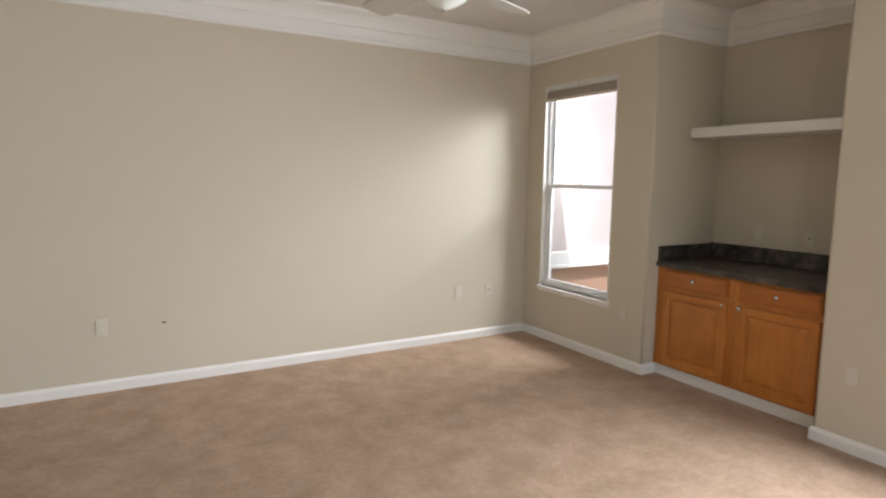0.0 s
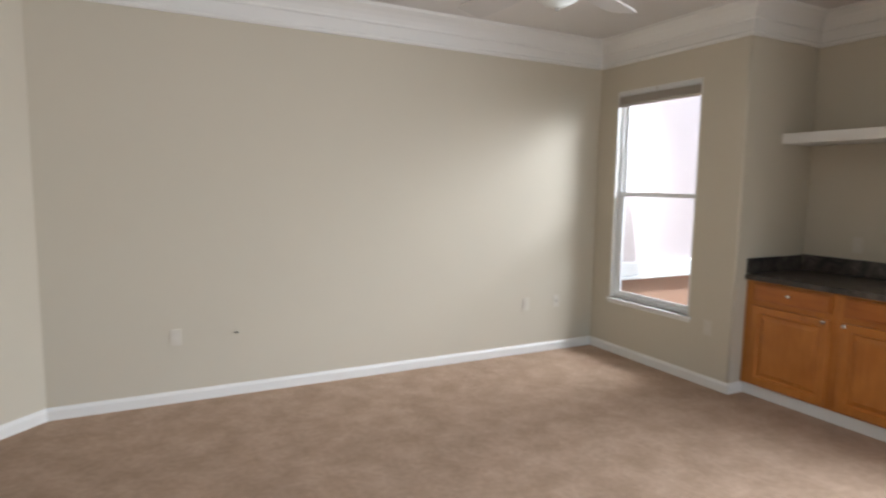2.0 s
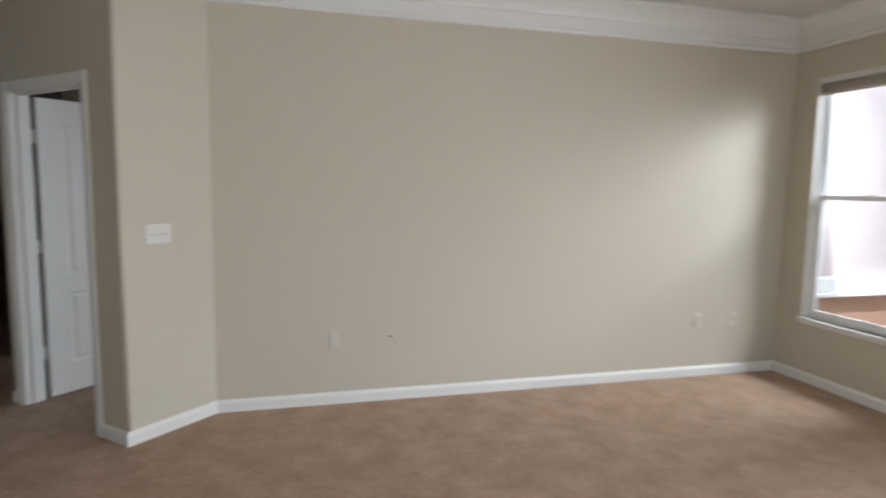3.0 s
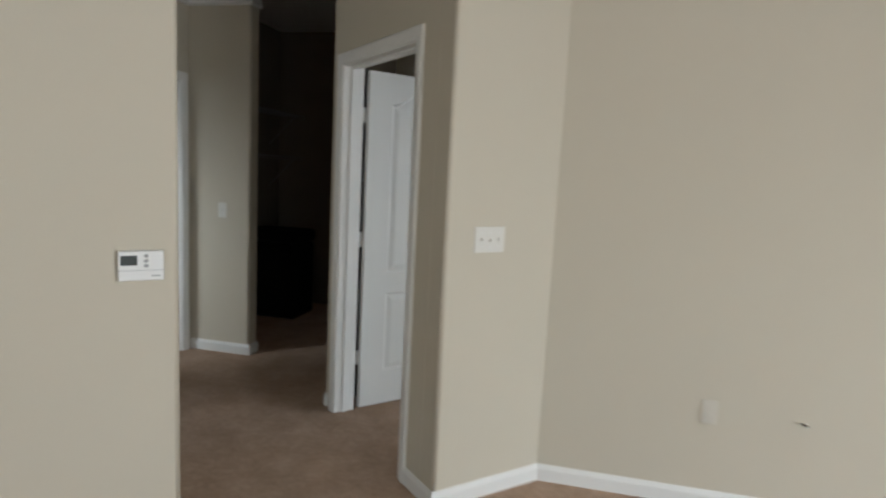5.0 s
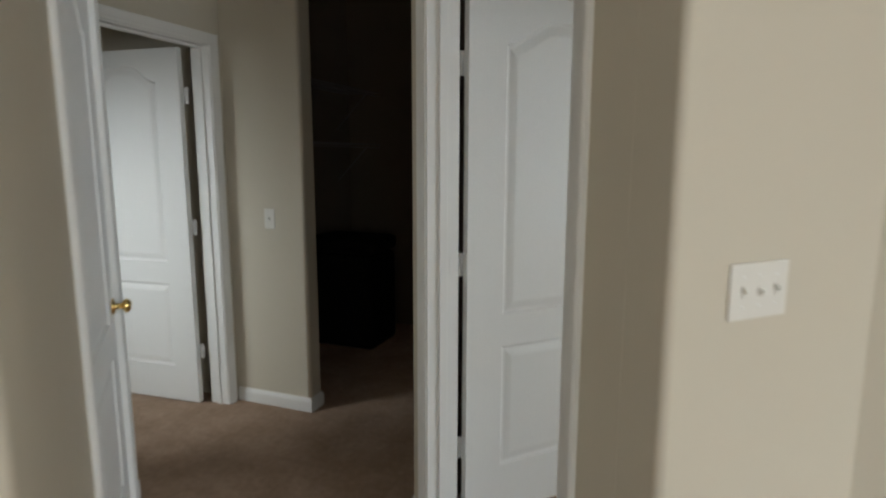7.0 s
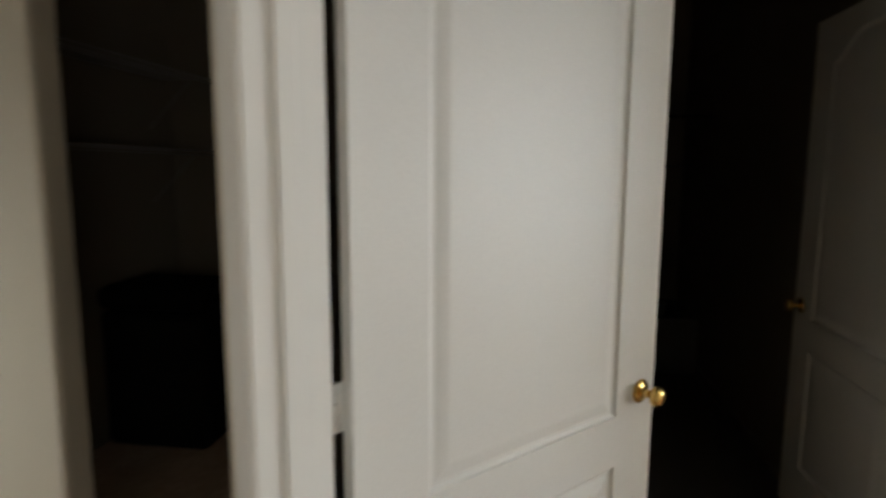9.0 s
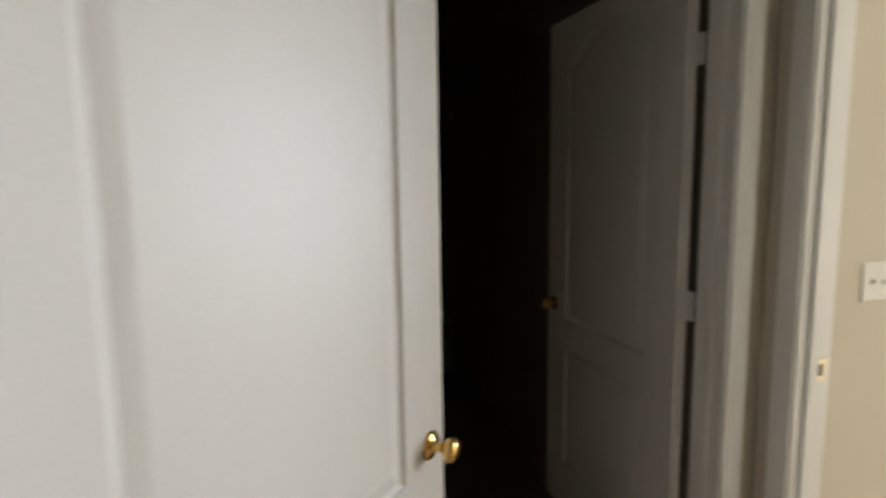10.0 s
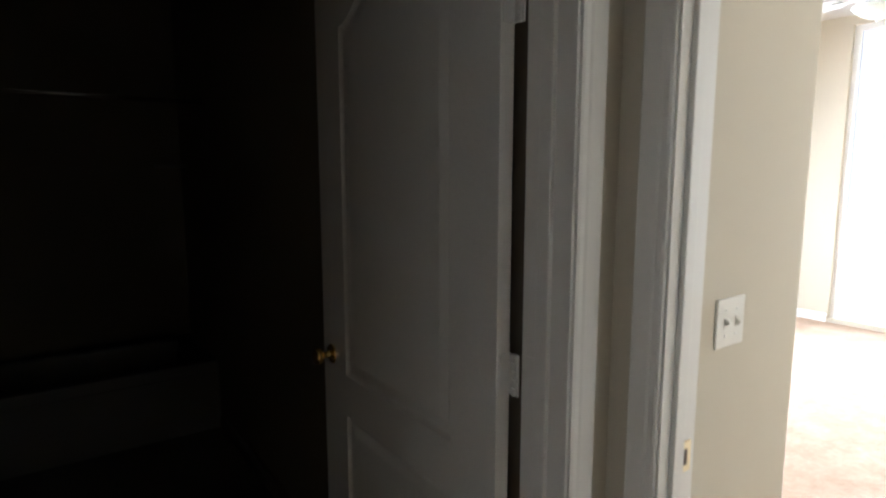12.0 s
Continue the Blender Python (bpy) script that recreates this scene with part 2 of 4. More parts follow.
def sweep(bm, pts, profile, closed=False):
    """Carries a profile of (out, up) along a level path; out is to the path's right hand. Corners are mitred."""
    pts = [Vector((p[0], p[1])) for p in pts]
    n = len(pts)
    rings = []
    for i, p in enumerate(pts):
        dirs = []
        if i > 0 or closed:
            dirs.append((p - pts[i - 1]).normalized())
        if i < n - 1 or closed:
            dirs.append((pts[(i + 1) % n] - p).normalized())
        rights = [Vector((d.y, -d.x)) for d in dirs]
        mid = sum(rights, Vector((0, 0))).normalized()
        mid /= max(0.3, mid.dot(rights[0]))
        rings.append([bm.verts.new((p.x + mid.x * o, p.y + mid.y * o, z)) for o, z in profile])
    k = len(profile)
    for i in range(n if closed else n - 1):
        a, b = rings[i], rings[(i + 1) % n]
        for j in range(k):
            bm.faces.new((a[j], b[j], b[(j + 1) % k], a[(j + 1) % k]))
    if not closed:
        bm.faces.new(rings[0])
        bm.faces.new(rings[-1][::-1])


def frame_of(p, q):
    """Local frame of a wall whose face runs from p to q seen from the room with p at its left: x along, y into the wall, z up."""
    d = (Vector(q) - Vector(p)).normalized()
    return Matrix(((d.x, -d.y, 0, p[0]), (d.y, d.x, 0, p[1]), (0, 0, 1, 0), (0, 0, 0, 1)))


CH = 2.887


def wall(name, p, q, label, openings=(), thick=0.12, top=CH + 0.1, mat=None, e0=0.0, e1=0.0):
    """One wall with its face from p to q (p at the left as seen from the room); openings are (from, to, low, high) along it. e0, e1 lengthen its ends."""
    m = frame_of(p, q)
    length = (Vector(q) - Vector(p)).length + e1
    bm = bmesh.new()
    s = -e0
    for a, b, lo, hi in sorted(openings):
        box(bm, s, 0, 0, a, thick, top)
        if lo > 0:
            box(bm, a, 0, 0, b, thick, lo)
        if hi < top:
            box(bm, a, 0, hi, b, thick, top)
        s = b
    box(bm, s, 0, 0, length, thick, top)
    bmesh.ops.transform(bm, matrix=m, verts=bm.verts)
    return structure(name, bm, mat or WALL, label, "wall")


def round_corner(ob, corners, r=0.018):
    """Rounds the upright plaster edges that stand at the given plan points."""
    bm = bmesh.new()
    bm.from_mesh(ob.data)
    es = [e for e in bm.edges if abs(e.verts[0].co.z - e.verts[1].co.z) > 1.0
          and any(all(math.hypot(v.co.x - x, v.co.y - y) < 0.002 for v in e.verts) for x, y in corners)]
    made = bmesh.ops.bevel(bm, geom=es, offset=r, segments=7, affect="EDGES", profile=0.5)
    for f in made["faces"]:
        f.smooth = True
    bm.to_mesh(ob.data)
    bm.free()
    return ob


BASE = [(0, 0), (0.014, 0), (0.014, 0.06), (0.011, 0.068), (0.006, 0.075), (0.004, 0.081), (0, 0.083)]
CROWN = [(0, 2.642), (0.012, 2.642), (0.022, 2.650), (0.026, 2.662), (0.02, 2.673), (0.014, 2.677), (0.014, 2.752), (0.02, 2.757), (0.03, 2.761),
         (0.034, 2.777), (0.05, 2.807), (0.075, 2.837), (0.105, 2.857), (0.118, 2.865), (0.12, 2.889), (0, 2.889)]


def baseboard(pts, mat=None):
    bm = bmesh.new()
    sweep(bm, pts, BASE)
    return structure("baseboard", bm, mat or TRIM, "white painted wooden baseboard along the wall foot", "baseboard")


def crown(pts):
    bm = bmesh.new()
    sweep(bm, pts, CROWN)
    return structure("crown_molding", bm, TRIM, "wide white painted crown molding below the ceiling", "crown molding")


def door_frame(parent, m, s0, s1, h, thick, stop, both=True):
    """Jamb boards, stops and mitred casing of an opening from s0 to s1 in the wall frame m."""
    bm = bmesh.new()
    for a, b in ((s0 - 0.018, s0), (s1, s1 + 0.018)):
        box(bm, a, -0.002, 0, b, thick + 0.002, h)
    box(bm, s0 - 0.018, -0.002, h, s1 + 0.018, thick + 0.002, h + 0.018)
    bmesh.ops.transform(bm, matrix=m, verts=bm.verts)
    part("jamb", bm, TRIM, parent)
    bm = bmesh.new()
    box(bm, s0, stop, 0, s0 + 0.011, stop + 0.032, h - 0.011, bevel=0.002)
    box(bm, s1 - 0.011, stop, 0, s1, stop + 0.032, h - 0.011, bevel=0.002)
    box(bm, s0, stop, h - 0.011, s1, stop + 0.032, h, bevel=0.002)
    bmesh.ops.transform(bm, matrix=m, verts=bm.verts)
    part("door_stop", bm, TRIM, parent)
    prof = [(-0.006, 0), (-0.006, 0.009), (-0.012, 0.0115), (-0.022, 0.012), (-0.028, 0.0145), (-0.04, 0.0165), (-0.052, 0.018), (-0.061, 0.018), (-0.066, 0.014), (-0.066, 0)]
    for side in ((0, 1) if both else (0,)):
        bm = bmesh.new()
        sweep(bm, [(s0, 0), (s0, h), (s1, h), (s1, 0)], prof)
        for v in bm.verts:
            x, y, z = v.co
            v.co = (x, thick + z if side else -z, y)
        bmesh.ops.transform(bm, matrix=m, verts=bm.verts)
        part("casing", bm, TRIM, parent)


def inset(pts, d):
    n = len(pts)
    out = []
    for i in range(n):
        a, p, b = Vector(pts[i - 1]), Vector(pts[i]), Vector(pts[(i + 1) % n])
        u, w = (p - a).normalized(), (b - p).normalized()
        nu, nw = Vector((-u.y, u.x)), Vector((-w.y, w.x))
        mid = (nu + nw).normalized()
        out.append(p + mid * (d / max(0.35, mid.dot(nu))))
    return out


def leaf_face(bm, w, h, y, sgn):
    """One molded face: flat stiles and rails, a square lower panel and an arched upper one, each in a rounded groove."""
    st, z_lo0, z_lo1, z_up0, z_side, z_top = 0.159, 0.215, 0.722, 0.853, h - 0.182, h - 0.088
    x0, x1 = st, w - st
    lower = [(x0, z_lo0), (x1, z_lo0), (x1, z_lo1), (x0, z_lo1)]
    arch = []
    n = 20
    for i in range(n + 1):
        a = i / n
        u = abs(2 * a - 1)
        shoulder = min(1.0, max(0.0, (1 - u) / 0.86))
        rise = 0.5 - 0.5 * math.cos(math.pi * min(1.0, shoulder * 1.15))
        arch.append((x1 + (x0 - x1) * a, z_side + (z_top - z_side) * rise))
    upper = [(x0, z_up0), (x1, z_up0)] + arch
    V = lambda x, z, d=0.0: bm.verts.new((x, y - sgn * d, z))
    for outline in (lower, upper):
        rings = []
        for off, dep in ((0.0, 0.0), (0.004, 0.0045), (0.011, 0.0085), (0.019, 0.0085), (0.032, 0.005), (0.044, 0.0025), (0.05, 0.0018)):
            rings.append([V(p[0], p[1], dep) for p in inset(outline, off)])
        for a, b in zip(rings, rings[1:]):
            for i in range(len(a)):
                j = (i + 1) % len(a)
                bm.faces.new((a[i], a[j], b[j], b[i]))
        bm.faces.new(rings[-1])
    z0, z1 = 0.0, h
    bm.faces.new([V(*p) for p in ((0, z0), (x0, z0), (x0, z1), (0, z1))])
    bm.faces.new([V(*p) for p in ((x1, z0), (w, z0), (w, z1), (x1, z1))])
    bm.faces.new([V(*p) for p in ((x0, z0), (x1, z0), (x1, z_lo0), (x0, z_lo0))])
    bm.faces.new([V(*p) for p in ((x0, z_lo1), (x1, z_lo1), (x1, z_up0), (x0, z_up0))])
    for a, b in zip(arch, arch[1:]):
        bm.faces.new([V(*p) for p in (a, (a[0], z1), (b[0], z1), b)])


def door_leaf(parent, m, w, h, side, name="door_leaf", hinges=True, gap=0.004):
    """A leaf from its hinge edge along x, its pin at the origin, its body on the side given; z from the floor."""
    bm = bmesh.new()
    t = 0.035
    ya, yb = (0.0, t) if side > 0 else (-t, 0.0)
    hh = h - 0.014
    leaf_face(bm, w, hh, yb, 1)
    leaf_face(bm, w, hh, ya, -1)
    for q in (((0, ya, 0), (0, yb, 0), (0, yb, hh), (0, ya, hh)), ((w, ya, 0), (w, yb, 0), (w, yb, hh), (w, ya, hh)),
              ((0, ya, 0), (w, ya, 0), (w, yb, 0), (0, yb, 0)), ((0, ya, hh), (w, ya, hh), (w, yb, hh), (0, yb, hh))):
        bm.faces.new([bm.verts.new(c) for c in q])
    bmesh.ops.remove_doubles(bm, verts=bm.verts, dist=0.0002)
    bmesh.ops.transform(bm, matrix=m @ Matrix.Translation((gap, 0, 0.012)), verts=bm.verts)
    leaf = part(name, bm, DOORP, parent)
    knob = [(0.0, 0.066), (0.012, 0.0655), (0.021, 0.062), (0.0265, 0.055), (0.027, 0.048), (0.023, 0.041), (0.014, 0.035), (0.0105, 0.029), (0.0105, 0.012),
            (0.016, 0.010), (0.028, 0.007), (0.0315, 0.003), (0.0315, 0.0)]
    for s, yy in ((1, yb), (-1, ya)):
        bm = bmesh.new()
        lathe(bm, knob, m @ Matrix.Translation((w - 0.045, yy, 0.910)) @ Matrix.Rotation(radians(-90 * s), 4, "X"), 28)
        part("door_knob", bm, BRASS, leaf, "polished brass round knob", True)
    bm = bmesh.new()
    box(bm, w - 0.002 + 0.004, (ya + yb) / 2 - 0.012, 0.880, w + 0.0055, (ya + yb) / 2 + 0.012, 0.940)
    box(bm, w + 0.004, (ya + yb) / 2 - 0.007, 0.901, w + 0.012, (ya + yb) / 2 + 0.007, 0.919, bevel=0.002)
    bmesh.ops.transform(bm, matrix=m, verts=bm.verts)
    part("latch", bm, BRASS, leaf, "brass latch plate")
    if hinges:
        for z in (0.3265, 1.073, 1.816):
            bm = bmesh.new()
            for k in range(5):
                z0 = z - 0.045 + k * 0.018
                lathe(bm, [(0, z0 + 0.001), (0.0065, z0 + 0.0012), (0.0068, z0 + 0.009), (0.0065, z0 + 0.0168), (0, z0 + 0.017)], m, 12)
            box(bm, gap - 0.003, min(0, side * 0.031), z - 0.045, gap - 0.0005, max(0, side * 0.031), z + 0.045, m=m)
            box(bm, -0.012, -0.002, z - 0.044, gap - 0.001, 0.002, z + 0.044, m=m)
            part("hinge", bm, HINGE, leaf, "white painted steel butt hinge")
    return leaf


def jamb_leaves(parent, m, s, y0, y1, facing):
    """The hinge plates on the jamb board at s."""
    for z in (0.3265, 1.073, 1.816):
        bm = new_box(min(s, s + facing * 0.001), y0, z - 0.045, max(s, s + facing * 0.001), y1, z + 0.045, m=m)
        part("hinge_plate", bm, TRIM, parent)


# ---------------------------------------------------------------- structure
EY = 4.50
NY, PY = -1.54, -2.859    # niche sides
C0, K0 = (-1.366, 0.506), (-0.4335, -0.4265)    # ends of the wall around the hall door
VX, SY, SX = -2.856, 1.1986, -2.334    # vestibule door wall, switch wall and its free end
BX = 1.165    # bedroom corner

def slab(z0, z1):
    """The plan of the flat: the rooms, the niche and the bedroom's end."""
    bm = bmesh.new()
    box(bm, -4.7, -6.9, z0, EY + 0.12, 4.7, z1)
    box(bm, EY + 0.12, PY - 0.12, z0, 5.42, NY + 0.12, z1)
    box(bm, EY + 0.12, 0.0, z0, 6.05, 4.7, z1)
    return bm


floor = structure("floor", slab(-0.12, 0.0), CARPET, "tan cut-pile carpet with soft worn traffic patches", "carpet")
structure("ceiling", slab(CH, CH + 0.14), CEIL, "off-white painted flat ceiling", "ceiling")
structure("bathroom_floor", new_box(-0.9, 1.41, 0.0, 0.36, 4.65, 0.006), SHADED_TILE, "bathroom floor beyond the open door, its colour darkened as shade", "floor")

wall("wall_north", (0, 0), (EY, 0), "beige painted living room wall, empty", e0=0.04)
wall("wall_east", (EY, 0), (EY, NY + 0.12), "beige painted wall around the side window", [(0.24, 1.147, 0.52, 2.41)])
round_corner(wall("wall_niche_side", (EY, NY), (5.30, NY), "beige side wall of the cabinet niche"), [(EY, NY)])
wall("wall_niche_back", (5.30, NY), (5.30, PY), "beige back wall of the cabinet niche", e0=0.12, e1=0.12)
round_corner(wall("wall_niche_end", (5.30, PY), (EY, PY), "beige end wall of the cabinet niche"), [(EY, PY)])
wall("wall_pier", (EY, PY - 0.12), (EY, -6.7), "beige painted wall beside the niche", [(0.266, 1.18, 0.52, 2.375)], e1=0.12)
wall("wall_south", (EY, -6.7), (-4.5, -6.7), "beige painted wall with two unseen openings added for light", [(0.3, 2.5, 0.0, 2.1), (4.05, 5.35, 0.5, 2.1)])
wall("wall_west", (-4.5, -6.7), (-4.5, -2.46), "beige painted wall of the living room", e0=0.12, e1=0.12)
wall("wall_kitchen", (-4.5, -2.46), (-2.6, -2.46), "beige painted wall of the living room")
E_X, E_Y = -1.199, -1.117
COAT0, COAT1 = (-1.314, -1.062), (-2.559, 0.183)
round_corner(wall("wall_thermostat", (-2.6, -2.46), (E_X, E_Y), "cream painted angled wall with a thermostat", e0=0.1), [(E_X, E_Y)])
wall("wall_coat_closet", COAT0, COAT1, "beige painted wall around the coat closet door", [(0.782, 1.618, 0, 2.098)])
wall("wall_return", COAT1, (VX, 0.183), "short beige return wall")
wall("wall_vestibule", (VX, 0.10), (VX, SY), "beige painted wall around an open door", [(0.173, 1.019, 0, 2.098)])
round_corner(wall("wall_switch", (-4.4, SY), (SX, SY), "beige painted wall with one light switch"), [(SX, SY), (SX, SY + 0.12)])
round_corner(wall("wall_angled_switches", K0, (0, 0), "beige angled wall with a triple switch"), [K0])
DW = frame_of(C0, K0)
wall("wall_angled_door", C0, (-0.5182, -0.3418), "beige angled wall around the hall door", [(0.130, 1.016, 0, 2.098)], thick=0.12)
wall("wall_closet_west", (-3.1, SY + 0.12), (-3.1, 3.05), "closet wall with shade put into its paint colour", mat=SHADED_WALL, e1=0.12)
wall("wall_closet_back", (-3.1, 3.05), (-1.36, 3.05), "closet wall with shade put into its paint colour", mat=SHADED_WALL)
wall("wall_closet_east", (-1.36, 3.17), (-1.36, 0.57), "closet wall with shade put into its paint colour", mat=SHADED_WALL)
wall("wall_hall_north", (-1.24, 1.29), (0.46, 1.29), "beige hall wall around the bathroom door", [(0.672, 1.592, 0, 2.098)])
wall("wall_hall_east", (0.46, 1.41), (0.46, 0.12), "beige hall wall around the bedroom doorway", [(0.224, 1.148, 0, 2.098)], thick=0.11)
round_corner(wall("wall_bedroom_switch", (0.57, 1.243), (BX, 1.243), "cream bedroom wall with a double switch"), [(BX, 1.243)])
wall("wall_bedroom_west", (BX, 1.363), (BX, 4.5), "cream painted bedroom wall", e1=0.12)
wall("wall_bedroom_north", (BX, 4.5), (5.85, 4.5), "cream painted bedroom wall", [(1.37, 3.37, 0.5, 2.3)])
wall("wall_bedroom_east", (5.85, 4.62), (5.85, 0.12), "cream painted bedroom wall with tall glass doors", [(1.68, 4.2, 0.04, 2.80)])
wall("wall_bedroom_south", (5.97, 0.12), (EY, 0.12), "cream painted bedroom wall")
wall("wall_bath_west", (-0.9, 1.41), (-0.9, 4.65), "bathroom wall with shade put into its paint colour", mat=SHADED_WALL, e1=0.12)
wall("wall_bath_north", (-0.9, 4.65), (0.36, 4.65), "bathroom wall with shade put into its paint colour", mat=SHADED_WALL, e1=0.11)
wall("wall_bath_east", (0.36, 4.65), (0.36, 1.432), "bathroom wall with shade put into its paint colour", mat=SHADED_WALL, thick=0.11)
wall("wall_room_west", (-4.4, -0.9), (-4.4, SY), "plain wall of the side room", e1=0.12)
wall("wall_room_south", (VX - 0.12, -0.9), (-4.4, -0.9), "plain wall of the side room", e1=0.12)
wall("wall_room_east", (VX - 0.12, 0.1), (VX - 0.12, -0.9), "plain wall of the side room", e1=0.12)

crown([(-1.36, 0.60), C0, K0, (0, 0), (EY, 0), (EY, NY), (5.30, NY), (5.30, PY), (EY, PY), (EY, -6.7), (-4.5, -6.7),
       (-4.5, -2.46), (-2.6, -2.46), (E_X, E_Y), (E_X - 0.085, E_Y + 0.085)])
crown([COAT0, COAT1, (VX, 0.183), (VX, SY), (SX, SY), (SX, SY + 0.12)])
baseboard([(-0.6155, -0.2445), K0, (0, 0), (EY, 0), (EY, NY), (4.70, NY)])
baseboard([(4.70, PY), (EY, PY), (EY, -6.7), (4.2, -6.7)])
baseboard([(1.96, -6.7), (-4.5, -6.7), (-4.5, -2.46), (-2.6, -2.46), (E_X, E_Y), (E_X - 0.085, E_Y + 0.085)])
baseboard([(-1.36, 0.60), C0, (-1.346, 0.486)])
baseboard([(VX + 0.01, SY), (SX, SY), (SX, SY + 0.12)])
baseboard([(0.64, 1.243), (BX, 1.243), (BX, 4.5), (5.85, 4.5), (5.85, 2.95)])
# Bathroom baseboards take the darkened paint too, so shade is in their colour.
baseboard([(0.36, 3.94), (0.36, 1.45)], SHADED_WALL)
baseboard([(-0.9, 1.41), (-0.9, 3.94)], SHADED_WALL)
baseboard([(-2.521, 0.145), COAT1, (VX, 0.183)])

# ---------------------------------------------------------------- doors
d1 = thing("door_1", Matrix(), "open white two-panel molded door with brass knob", "door", kind="structure")
door_frame(d1, DW, 0.148, 0.998, 2.08, 0.12, 0.045)
door_leaf(d1, pose(-1.177, 0.519, 0, 0, 0, 46.8), 0.901, 2.076, -1, gap=0.0146)
jamb_leaves(d1, DW, 0.148, 0.09, 0.12, 1)

d2 = thing("door_2", Matrix(), "white two-panel molded bathroom door standing open in the dark", "door", kind="structure")
N2 = frame_of((-1.24, 1.29), (0.46, 1.29))
door_frame(d2, N2, 0.690, 1.574, 2.08, 0.12, 0.045)
door_leaf(d2, pose(0.3215, 1.421, 0, 0, 0, 89.9), 0.862, 2.076, 1, gap=0.0166)
jamb_leaves(d2, N2, 1.574, 0.08, 0.122, -1)

d3 = thing("door_3", Matrix(), "white molded door opened into the side room", "door", kind="structure")
N3 = frame_of((VX, 0.10), (VX, SY))
door_frame(d3, N3, 0.191, 1.001, 2.08, 0.12, 0.045)
door_leaf(d3, pose(-3.001, 1.074, 0, 0, 0, 184.0), 0.785, 2.076, 1, gap=0.018)
jamb_leaves(d3, N3, 1.001, 0.08, 0.122, -1)

d4 = thing("door_4", Matrix(), "closed white molded coat closet door", "door", kind="structure")
N4 = frame_of(COAT0, COAT1)
door_frame(d4, N4, 0.80, 1.60, 2.08, 0.12, 0.065)
door_leaf(d4, N4 @ pose(0.802, 0.045, 0, 0, 0, 0), 0.79, 2.076, -1, hinges=False)

d5 = thing("door_5", Matrix(), "empty white cased bedroom doorway", "door frame", kind="structure")
N5 = frame_of((0.46, 1.41), (0.46, 0.12))
door_frame(d5, N5, 0.242, 1.13, 2.08, 0.11, 0.03)
bm = new_box(0.2425, 0.055, 0.906, 0.2455, 0.096, 0.968, m=N5)
strike = part("strike_plate", bm, PALE_BRASS, d5, "pale worn brass strike plate")
part("latch_hole", new_box(0.2445, 0.066, 0.921, 0.2465, 0.084, 0.953, m=N5), BRONZE, strike)

# ---------------------------------------------------------------- windows


